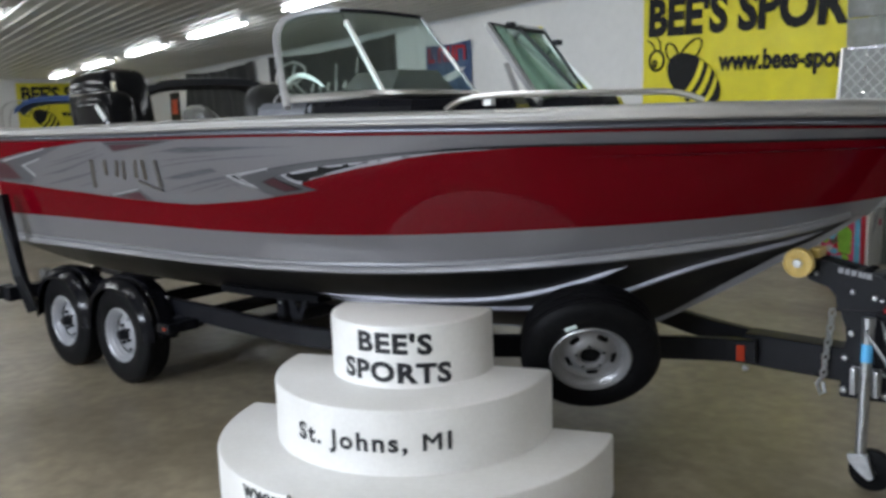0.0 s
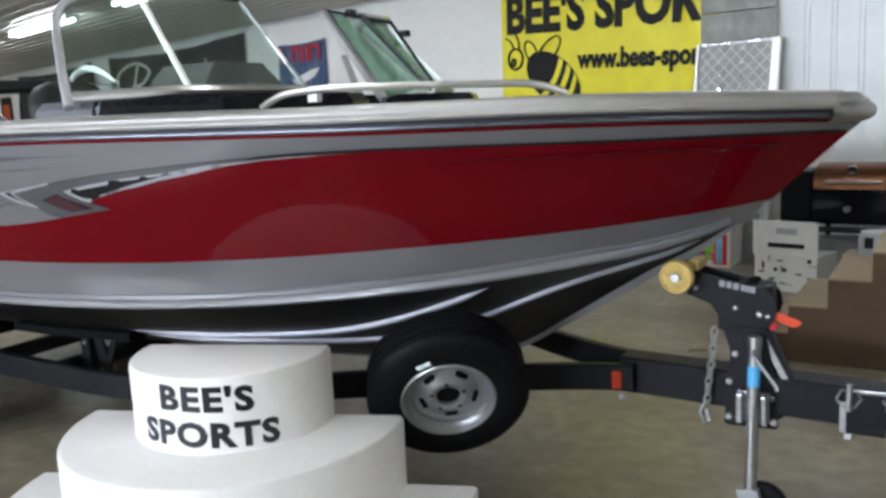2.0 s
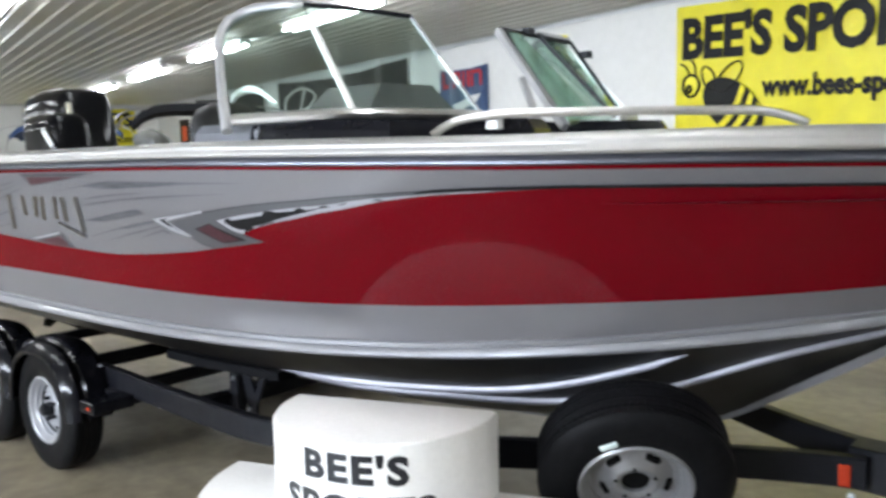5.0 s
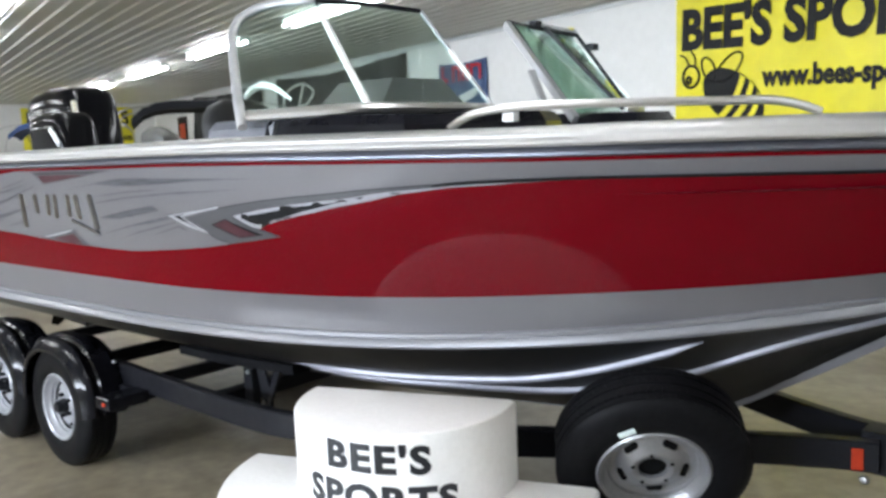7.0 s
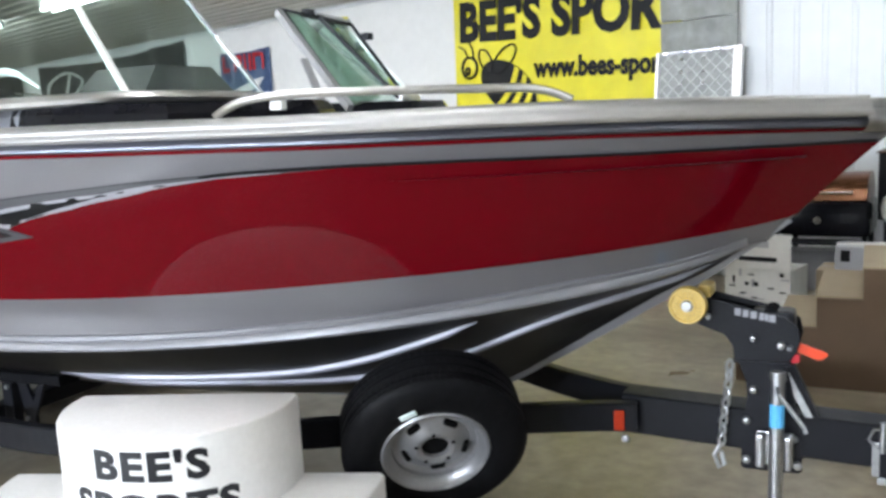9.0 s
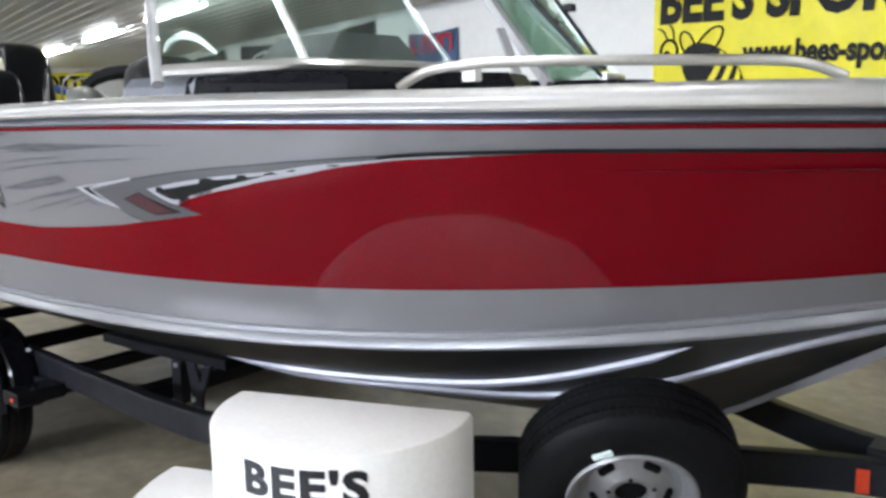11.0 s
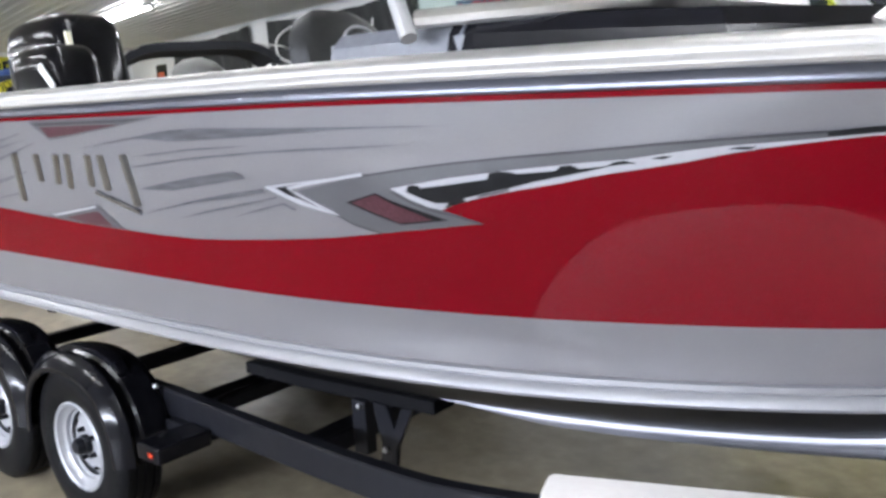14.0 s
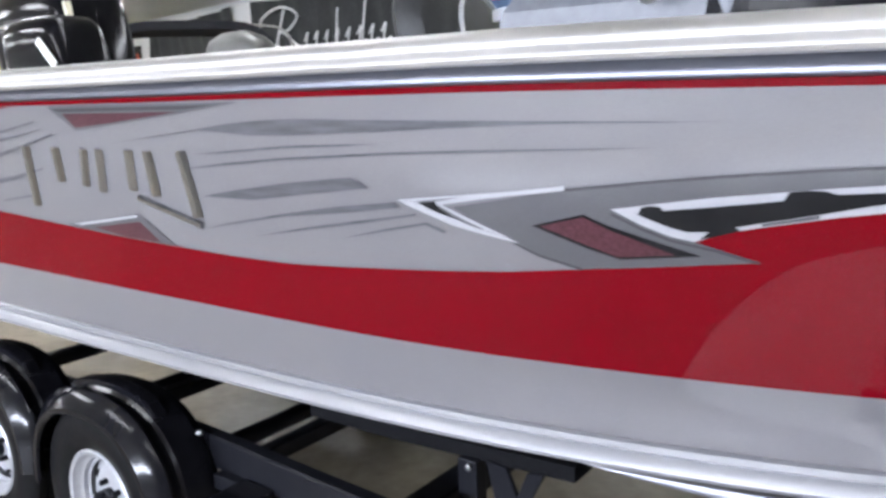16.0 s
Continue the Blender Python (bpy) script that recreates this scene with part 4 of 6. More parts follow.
part("header_tab", box(-0.02, 0.02, -0.012, 0.012, -0.006, 0.006, 0.002), M_YELLOW, door, "yellow tab").matrix_local = Matrix.Translation(DTL.lerp(DTR, 0.90) + Vector((0.0, -0.01, 0.024)))
for p in (DTL.lerp(DTR, 0.36) + Vector((0, 0, 0.01)), DTR.lerp(DBR, 0.20) + Vector((0.02, 0.02, 0.0))):
    part("latch", box(p.x - 0.012, p.x + 0.03, p.y - 0.03, p.y + 0.02, p.z - 0.015, p.z + 0.018, 0.004), M_BLACK, door, "black latch")
part("support_arm", sweep([(-2.02, 4.02, 1.66), (-2.16, 4.10, 1.86)], rect(0.03, 0.012)), M_FRAME, door, "aluminium pane support")

# consoles and dash under the windscreen
for s in (-1, 1):
    base = [(-2.95, 0.30), (-2.95, 1.13), (-2.55, 1.14), (-2.05, 0.98), (-1.83, 0.50), (-1.90, 0.30)]
    rows = []
    for z, k in ((1.42, 1.0), (1.60, 1.0), (1.665, 0.985), (1.695, 0.95)):
        rows.append([Vector((-2.4 + (x + 2.4) * k, YC + s * (0.6 + (y - 0.6) * k), z - (0.02 if x > -2.1 else 0.0))) for x, y in base])
    part("console", grid(rows, close_v=True, caps=True), M_CONSOLE, boat, "grey moulded console")
    top = [(-2.58, 0.30), (-2.58, 1.135), (-2.52, 1.13), (-2.05, 0.985), (-1.825, 0.50), (-1.89, 0.30)]
    rows = [[Vector((-2.4 + (x + 2.4) * k, YC + s * (0.6 + (y - 0.6) * k), z - (0.02 if x > -2.1 else 0.0))) for x, y in top] for z, k in ((1.632, 1.006), (1.668, 0.994), (1.702, 0.955))]
    part("console_top", grid(rows, close_v=True, caps=True), M_FENDER, boat, "glossy black console top")
    rows = [[Vector((x, YC + s * y, z)) for x, y in q] for z, q in ((1.66, ((-2.76, 0.26), (-2.76, 0.75), (-2.38, 0.75), (-2.36, 0.26))), (1.72, ((-2.76, 0.26), (-2.76, 0.75), (-2.39, 0.75), (-2.37, 0.26))), (1.836, ((-2.72, 0.37), (-2.72, 0.645), (-2.42, 0.645), (-2.41, 0.37))))]
    if s < 0:
        part("dashboard", grid(rows, close_v=True, caps=True), M_DASH, boat, "black angular dashboard hood")
ARC = [(-2.795, 3.150, 1.778), (-2.760, 3.148, 1.802), (-2.690, 3.145, 1.816), (-2.610, 3.142, 1.802), (-2.520, 3.140, 1.755)]
part("console_handle", tube(smooth_line(ARC, 6), 0.010, 8, radii=[0.005 + 0.009 * math.sin(math.pi * min(1.0, 0.1 + 0.9 * k / (len(smooth_line(ARC, 6)) - 1))) for k in range(len(smooth_line(ARC, 6)))]), M_FIXTURE, boat, "pale arched console handle", True)
WHEEL = Vector((-2.82, 3.42, 1.595))
AX = Vector((0.15, 1.0, 0)).normalized()
wheel = part("steering_wheel", tube([WHEEL + AX * 0.145 * math.cos(a) + Vector((0.05 * math.sin(a), 0, 0.14 * math.sin(a))) for a in (2 * math.pi * k / 36 for k in range(37))], 0.013, 8, caps=False), M_CHROME, boat, "bright polished steering wheel", True)
for a in (90, 210, 330):
    q = radians(a)
    part("spoke", tube([WHEEL, WHEEL + AX * 0.135 * math.cos(q) + Vector((0.046 * math.sin(q), 0, 0.13 * math.sin(q)))], 0.008, 6), M_DASH, wheel, "black spoke")
part("column", cyl(WHEEL, WHEEL + Vector((0.20, 0.12, -0.10)), 0.03), M_DASH, wheel, "black steering column", True)

# grab rail on the bow
for s in (-1,):
    pts = [(-1.775, 3.115, 1.622), (-1.745, 3.140, 1.648), (-1.69, 3.165, 1.668), (-1.55, 3.20, 1.676), (-1.30, 3.30, 1.671), (-1.08, 3.43, 1.664), (-0.98, 3.50, 1.660), (-0.92, 3.55, 1.645), (-0.875, 3.585, 1.622)]
    part("grab_rail", tube([p if s < 0 else mirror(p) for p in smooth_line(pts, 5)], 0.0125, 10), M_ALU, boat, "satin aluminium bow grab rail", True)
    p = Vector((-1.62, 3.21, 1.66))
    part("rail_foot", box(p.x - 0.02, p.x + 0.02, p.y - 0.015, p.y + 0.015, 1.635, 1.685, 0.004), M_FIXTURE, boat).matrix_local = Matrix() if s < 0 else Matrix.Translation((0, 2 * (YC - p.y), 0))


def cushion(rows, material, name, parent, label=""):
    return part(name, grid(rows, close_v=True, caps=True), material, parent, label, True)


def helm_seat(x, y, z, turn, tall=0.42):
    """A fold-up fishing seat with a rounded back."""
    m = pose(x, y, z, 0, 0, turn)
    ring = [(math.cos(a), math.sin(a)) for a in (2 * math.pi * k / 20 for k in range(20))]

    def sq(v, p=0.6):
        return math.copysign(abs(v) ** p, v)
    rows = []
    for k in range(13):
        f = k / 12
        e = (1 - abs(2 * f - 1) ** 2.6) ** 0.42 if 0 < k < 12 else 0.22
        rows.append([m @ Vector((-0.05 - 0.16 * f + 0.05 * f * f + sq(c, 0.75) * 0.085 * e, sq(s_, 0.8) * 0.245 * (0.25 + 0.75 * e), f * tall)) for c, s_ in ring])
    seat = cushion(rows, M_SEAT, "seat_back", boat, "charcoal vinyl fishing seat back")
    part("seat_piping", tube([m @ Vector((0.035 - 0.12 * (0.5 + 0.36 * math.sin(a)), 0.15 * math.cos(a), tall * (0.5 + 0.36 * math.sin(a)))) for a in (2 * math.pi * k / 24 for k in range(25))], 0.006, 5, caps=False), M_SEATL, seat, "light grey piping", True)
    rows = []
    for z2, k in ((-0.16, 0.9), (-0.13, 1.0), (-0.05, 1.0), (-0.02, 0.9)):
        rows.append([m @ Vector((0.16 + sq(c) * 0.23 * k, sq(s_) * 0.24 * k, z2)) for c, s_ in ring])
    cushion(rows, M_SEAT, "seat_cushion", seat)
    part("pedestal", cyl(m @ Vector((0.1, 0, -0.40)), m @ Vector((0.1, 0, -0.16)), 0.035), M_BLACK, seat)
    return seat


helm_seat(-3.30, 3.62, 1.44, 12, 0.38)
helm_seat(-3.45, 4.80, 1.38, -8, 0.36)
rear_seat = helm_seat(-4.41, 3.90, 1.46, 72, 0.28)
rear_seat.data.materials[0] = M_OLIVE
rear_seat["label"] = "low olive-grey folded seat back"
part("cup_holder", revolve([(0.045, 0.0), (0.055, 0.0), (0.055, 0.02), (0.04, 0.024), (0.036, 0.01)], 20, pose(-2.95, 3.16, 1.655, 90, 0, 0)), M_POLISHED, boat, "steel cup holder rim", True)

# outboards
def cowl(cx, cy, z0, ln, wd, ht, lean, parent, name, drop=0.08):
    ring = [(math.cos(a), math.sin(a)) for a in (2 * math.pi * k / 28 for k in range(28))]
    rows = []
    for f, a, b2, sh in ((0.0, 0.94, 0.86, 0.0), (0.06, 1.0, 0.93, 0.0), (0.22, 1.0, 0.98, 0.0), (0.50, 0.985, 1.0, 0.0), (0.74, 0.955, 0.985, 0.0), (0.86, 0.925, 0.94, 0.0), (0.93, 0.88, 0.87, 0.0), (0.975, 0.80, 0.76, 0.0), (1.0, 0.66, 0.58, 0.0)):
        row = []
        for c, s_ in ring:
            px = math.copysign(abs(c) ** 0.36, c) * ln / 2 * a
            py = math.copysign(abs(s_) ** 0.42, s_) * wd / 2 * b2 * (1.0 - 0.10 * max(0, -c))
            row.append(Vector((cx + px + lean * f * ht, cy + py, z0 + f * ht - drop * ht * f * max(0, -px / (ln / 2)))))
        rows.append(row)
    return cushion(rows, M_OUTB, name, parent, "glossy black outboard cowl")


motor = part("outboard_motor", sweep([(-6.42, YC, 0.35), (-6.38, YC, 1.0), (-6.36, YC, 1.52)], rect(0.20, 0.34)), M_FENDER, boat, "large black outboard motor on the transom")
cowl(-6.38, YC + 0.04, 1.48, 0.82, 0.43, 0.62, -0.16, motor, "cowl")
part("cowl_stripe", sweep([(-6.000, YC - 0.140, 1.81), (-6.030, YC - 0.140, 1.985)], rect(0.028, 0.024)), M_CREAM, motor, "cream vertical cowl stripe")
part("cowl_band", sweep([(-6.70, YC - 0.174, 1.90), (-6.5, YC - 0.176, 1.90), (-6.30, YC - 0.176, 1.895)], rect(0.004, 0.014)), M_CHROME, motor, "thin chrome cowl badge")
part("transom_bracket", box(-6.2, -5.84, YC - 0.16, YC + 0.16, 0.9, 1.5, 0.02), M_FENDER, motor)
part("gearcase", tube([(-6.75, YC, 0.40), (-6.55, YC, 0.40), (-6.25, YC, 0.40), (-6.1, YC, 0.40)], 0.07, 12, radii=[0.05, 0.075, 0.07, 0.02]), M_FENDER, motor, smooth=True)
for k in range(3):
    a = 2 * math.pi * k / 3
    part("blade", extrude_poly([(-0.05, 0.03), (0.05, 0.04), (0.08, 0.12), (0.0, 0.17), (-0.06, 0.13)], -0.008, 0.008, 0.003), M_OUTB, motor).matrix_local = pose(-6.72, YC, 0.40) @ pose(0, 0, 0, math.degrees(a), 0, 0) @ pose(0, 0, 0, 0, 0, 60)
kick = part("kicker_motor", sweep([(-5.98, 3.90, 0.75), (-5.90, 3.90, 1.53)], rect(0.12, 0.20)), M_FENDER, boat, "smaller black kicker outboard")
cowl(-5.84, 3.90, 1.46, 0.56, 0.28, 0.435, -0.22, kick, "kicker_cowl", 0.05)
part("badge", sweep([(-5.76, 3.752, 1.785), (-5.64, 3.752, 1.675)], rect(0.010, 0.036)), M_FIXTURE, kick, "white badge bar")


# ---- the trailer ----
trailer = thing("boat_trailer", "black tandem-axle boat trailer with painted steel frame", "trailer")


def frame_tube(name, pts, w, h, label=""):
    b = sweep(smooth_line(pts, 6) if len(pts) > 2 else pts, [(-w / 2 + 0.006, -h / 2), (w / 2 - 0.006, -h / 2), (w / 2, -h / 2 + 0.006), (w / 2, h / 2 - 0.006), (w / 2 - 0.006, h / 2), (-w / 2 + 0.006, h / 2), (-w / 2, h / 2 - 0.006), (-w / 2, -h / 2 + 0.006)])
    return part(name, b, M_BLACK, trailer, label)


for s in (-1, 1):
    pts = [(-5.75, -0.92, 0.50), (-4.9, -0.92, 0.50), (-4.2, -0.93, 0.50), (-3.6, -0.97, 0.50), (-3.0, -0.995, 0.50), (-2.7, -0.965, 0.50), (-2.3, -0.84, 0.502), (-1.85, -0.60, 0.505), (-1.35, -0.30, 0.505), (-1.0, -0.13, 0.505), (-0.84, -0.085, 0.505)]
    frame_tube("frame_rail", [(x, YC + s * -y, z) for x, y, z in pts] if s > 0 else [(x, YC + y, z) for x, y, z in pts], 0.05, 0.105, "curved black steel frame rail")
frame_tube("tongue", [(-0.90, YC, 0.505), (0.22, YC, 0.475)], 0.125, 0.145, "black steel tongue tube")
for x, w, h in ((-5.6, 0.06, 0.06), (-4.78, 0.05, 0.055), (-4.06, 0.05, 0.055), (-3.42, 0.09, 0.07)):
    wid = 0.93
    top = 0.49 if w > 0.08 else 0.465
    frame_tube("crossmember", [(x, YC - wid, top - h / 2), (x, YC + wid, top - h / 2)], w, h)
for s in (-1, 1):
    # short carpeted bunks on forked brackets
    part("bunk", sweep([(-3.90, YC + s * 0.70, 0.607), (-3.6, YC + s * 0.70, 0.607), (-3.02, YC + s * 0.69, 0.625)], rect(0.10, 0.04)), M_BUNK, trailer, "black carpeted bunk")
    y = YC + s * 0.745
    for x in (-3.22,):
        post = part("bunk_bracket", box(x - 0.125, x - 0.065, y - 0.022, y + 0.022, 0.42, 0.60, 0.004), M_BLACK, trailer, "black forked bunk bracket")
        part("fork", extrude_poly([(x - 0.045, 0.605), (x + 0.015, 0.60), (x + 0.045, 0.53), (x + 0.075, 0.60), (x + 0.125, 0.61), (x + 0.055, 0.47), (x + 0.045, 0.40), (x - 0.025, 0.40), (x - 0.015, 0.47)], y - 0.008, y + 0.006, 0.002), M_BLACK, post)
        for bx, bz in ((x - 0.085, 0.585), (x + 0.008, 0.455)):
            part("bolt", revolve([(0.0, -0.012), (0.009, -0.010), (0.011, 0.0)], 8, pose(bx, YC + s * 0.745 - 0.012 - (0.012 if bz > 0.5 else 0.0), bz)), M_ZINC, post)
    part("bolt", revolve([(0.0, -0.012), (0.010, -0.010), (0.012, 0.0)], 8, pose(-4.14, YC + s * 0.965 - 0.01, 0.558, -90, 0, 0)), M_ZINC, trailer)


def tyre_profile(R, w, rr):
    h = w / 2
    return [(rr, -h * 0.72), (rr + 0.02, -h * 0.92), (rr + (R - rr) * 0.45, -h * 1.02), (R - 0.035, -h * 0.96), (R - 0.012, -h * 0.84), (R - 0.001, -h * 0.70), (R, -h * 0.45), (R - 0.008, -h * 0.42), (R - 0.008, -h * 0.36), (R, -h * 0.33), (R, -h * 0.05), (R - 0.008, -h * 0.03),
            (R - 0.008, h * 0.03), (R, h * 0.05), (R, h * 0.33), (R - 0.008, h * 0.36), (R - 0.008, h * 0.42), (R, h * 0.45), (R - 0.001, h * 0.70), (R - 0.012, h * 0.84), (R - 0.035, h * 0.96), (R - (R - rr) * 0.55, h * 1.02), (rr + 0.02, h * 0.92), (rr, h * 0.72)]


def road_wheel(parent, m, R=0.315, w=0.185, rr=0.160, spokes=True):
    """A tyre on a rim whose face looks along local -y."""
    wheel = part("wheel", revolve(tyre_profile(R, w, rr), 44), M_RUBBER, parent, "black radial tyre", True)
    wheel.matrix_local = m
    h = w / 2
    rim = part("rim", revolve([(rr - 0.004, h * 0.7), (rr + 0.012, -h * 0.80), (rr + 0.016, -h * 0.90), (rr + 0.010, -h * 0.96), (rr, -h * 0.90), (rr - 0.008, -h * 0.70), (rr - 0.020, -h * 0.62), (rr - 0.024, -h * 0.48), (rr - 0.034, -h * 0.44)], 44), M_RIM if not spokes else M_RIMW, wheel, "painted steel rim", True)
    rim2 = rr - 0.034
    if spokes:
        part("hub_disc", revolve([(rim2 + 0.004, -h * 0.20), (rim2 - 0.006, -h * 0.30), (0.112, -h * 0.36), (0.090, -h * 0.46), (0.062, -h * 0.50), (0.0, -h * 0.50)], 40), M_RIMW, wheel, "white pressed wheel disc", True)
        # black blocks on the closed disc draw the shade inside its slots
        for k in range(5):
            part("slot_shade", box(-0.018, 0.018, -h * 0.45, -h * 0.20, 0.090, 0.110, 0.006), M_DARK, wheel).matrix_local = pose(0, 0, 0, 0, 72 * k + 20, 0)
        part("hub_cap", revolve([(0.0, -h * 1.08), (0.024, -h * 1.05), (0.032, -h * 0.92), (0.032, -h * 0.75), (0.038, -h * 0.72), (0.038, -h * 0.2)], 20), M_BLACK, wheel, "black hub cap", True)
    else:
        part("disc", revolve([(rim2 + 0.004, -h * 0.46), (rim2 - 0.010, -h * 0.42), (0.100, -h * 0.48), (0.078, -h * 0.66), (0.062, -h * 0.72), (0.045, -h * 0.66), (0.043, h * 0.1)], 44), M_RIM, wheel, "silver painted wheel disc", True)
        # black discs and blocks draw the shade in bore, slots and stud holes
        part("bore", revolve([(0.0, -h * 0.52), (0.044, -h * 0.52)], 24), M_DARK, wheel, "black disc drawing the shade in the centre bore")
        for k in range(5):
            a = 72 * k + 30
            part("slot_shade", box(-0.024, 0.024, -h * 0.60, -h * 0.36, 0.090, 0.110, 0.008), M_DARK, wheel).matrix_local = pose(0, 0, 0, 0, a, 0)
            part("stud_hole_shade", revolve([(0.0, -h * 0.735), (0.007, -h * 0.735)], 10), M_DARK, wheel).matrix_local = pose(0, 0, 0, 0, a + 36, 0) @ pose(0, 0, 0.062)
    if spokes:
        for k in range(5):
            part("lug_nut", revolve([(0.0, -h * 0.76), (0.009, -h * 0.74), (0.011, -h * 0.45)], 8), M_BLACK, wheel).matrix_local = pose(0, 0, 0, 0, 72 * k + 54, 0) @ pose(0, 0, 0.058)
    return wheel


def fender(x, s):
    """A wrapped plastic mudguard over one wheel."""
    R0, y0, y1 = 0.356, YC + s * 1.165, YC + s * 0.955
    rows, pad = [], []
    e = s * 1.0
    for k in range(25):
        a = radians(3 + 174 * k / 24)
        c, d = math.cos(a), math.sin(a)

        def at(r, y):
            q = (abs(c) ** 2.5 + abs(d) ** 2.5) ** (-1 / 2.5)
            return Vector((x + c * r * q, y, 0.30 + d * r * q))
        if 7 <= k <= 17:
            h = 0.033 if 7 < k < 17 else 0.018
            pad.append([at(R0 + 0.010, y0 - e * 0.092), at(R0 + h - 0.003, y0 - e * 0.096), at(R0 + h, y0 - e * 0.102), at(R0 + h, y1 + e * 0.072), at(R0 + h - 0.003, y1 + e * 0.066), at(R0 + 0.010, y1 + e * 0.062)])
        rows.append([at(R0 - 0.052, y0 + e * 0.002), at(R0 - 0.046, y0 + e * 0.010), at(R0 - 0.030, y0 + e * 0.010), at(R0 - 0.008, y0 - e * 0.008), at(R0 + 0.016, y0 - e * 0.030), at(R0 + 0.022, y0 - e * 0.040), at(R0 + 0.018, y0 - e * 0.050), at(R0 + 0.006, y0 - e * 0.062), at(R0 + 0.006, y0 - e * 0.082), at(R0 + 0.016, y0 - e * 0.092),
                     at(R0 + 0.016, y1 + e * 0.06), at(R0 + 0.022, y1 + e * 0.03), at(R0 + 0.01, y1), at(R0 - 0.02, y1), at(R0 - 0.0, y1 + e * 0.02), at(R0 + 0.002, y0 - e * 0.045), at(R0 - 0.03, y0 - e * 0.010)])
    f = part("fender", grid(rows, close_v=True, caps=True), M_FENDER, trailer, "glossy black plastic mudguard", True)
    part("tread_pad", grid(pad, close_v=True, caps=True), M_FENDER, f, "raised black step pad")
    return f


WHEELS = ((-4.45, 0.315), (-5.18, 0.315))
for s in (-1, 1):
    for x, z in WHEELS:
        m = pose(x, YC + s * 1.055, z) @ (pose(0, 0, 0) if s < 0 else pose(0, 0, 0, 0, 0, 180))
        road_wheel(trailer, m)
        fender(x, s)
    step = part("fender_step", box(-3.945, -3.815, min(YC + s * 1.185, YC + s * 0.98), max(YC + s * 1.185, YC + s * 0.98), 0.412, 0.470, 0.010, 3), M_FENDER, trailer, "black step plate ahead of the mudguard")
    part("marker_lamp", box(-3.872, -3.848, YC + s * 1.187 - 0.003, YC + s * 1.187 + 0.003, 0.434, 0.450, 0.002), M_REFL, step, "small amber marker lamp")
    part("step_bracket", box(-4.06, -3.84, min(YC + s * 1.0, YC + s * 0.93), max(YC + s * 1.0, YC + s * 0.93), 0.415, 0.460, 0.004), M_BLACK, step)
    part("inner_skirt", box(-5.50, -4.12, min(YC + s * 0.955, YC + s * 0.965), max(YC + s * 0.955, YC + s * 0.965), 0.33, 0.56, 0.003), M_FENDER, trailer)
for x, z in WHEELS:
    part("axle", cyl((x, YC - 1.03, z), (x, YC + 1.03, z), 0.035), M_BLACK, trailer, "", True)
# guide post at the stern, near side and far side
for s in (-1, 1):
    part("guide_post", sweep([(-5.50, YC + s * 1.20, 0.36), (-5.53, YC + s * 1.25, 0.62), (-5.63, YC + s * 1.27, 1.18)], rect(0.06, 0.07)), M_BLACK, trailer, "black upright boat guide post")
    part("tail_beam", box(-5.72, -5.62, min(YC + s * 1.30, YC + s * 0.9), max(YC + s * 1.30, YC + s * 0.9), 0.43, 0.53, 0.008), M_BLACK, trailer)
    part("tail_lamp", box(-5.775, -5.72, YC + s * 1.28 - 0.06, YC + s * 1.28 + 0.06, 0.44, 0.54, 0.008), M_DASH, trailer, "black tail lamp housing")
part("hub_winch", revolve([(0.0, -0.03), (0.04, -0.03), (0.05, 0.0), (0.035, 0.03)], 14, pose(-5.42, YC - 1.12, 0.62)), M_ZINC, trailer, "zinc fitting", True)

# spare wheel on its carrier, leaning over the rail
sp = part("spare_carrier", sweep([(-1.62, 3.70, 0.47), (-1.42, 3.64, 0.56), (-1.36, 3.58, 0.59)], rect(0.05, 0.05)), M_BLACK, trailer, "black spare wheel carrier")
spare_m = pose(-1.362, 3.545, 0.585) @ pose(0, 0, 0, 0, 0, 34) @ pose(0, 0, 0, 26, 0, 0)
spare = road_wheel(trailer, spare_m @ pose(0, 0.0, 0), 0.297, 0.195, 0.160, spokes=False)
spare["label"] = "spare tyre on a silver steel rim"
b = bmesh.new()
for k in range(84):
    for y, w, tw in ((-0.058, 0.009, 14), (-0.025, 0.010, -14), (0.025, 0.010, 14), (0.058, 0.009, -14)):
        r = 0.2945
        box(-0.0085, 0.0085, -w, w, -0.004, 0.0035, m=pose(0, 0, 0, 0, 360 * (k + (0.5 if tw < 0 else 0)) / 84, 0) @ pose(0, y, r) @ pose(0, 0, 0, 0, 0, tw), bm=b)
blocks = part("tread_pattern", b, M_RUBBER, spare, "worn tread blocks")
blocks["kind"] = "stuff"
part("label_patch", box(-0.027, 0.027, -0.1035, -0.096, 0.196, 0.216, 0.004), M_STICKW, spare, "pale paper label").matrix_local = pose(0, 0, 0, 0, -25, 0)

# reflector, bolts, winch stand
part("reflector", box(-0.018, 0.018, -0.004, 0.002, 0.463, 0.536, 0.002), M_REFL, trailer, "red-orange reflector").matrix_local = pose(-0.893, YC - 0.130, 0, 0, 0, 17)


def bolt(x, y, z, r=0.014):
    part("bolt", revolve([(0.0, -0.014), (r * 0.7, -0.012), (r, -0.006), (r, 0.0)], 12, pose(x, y, z)), M_ZINC, trailer, smooth=True)


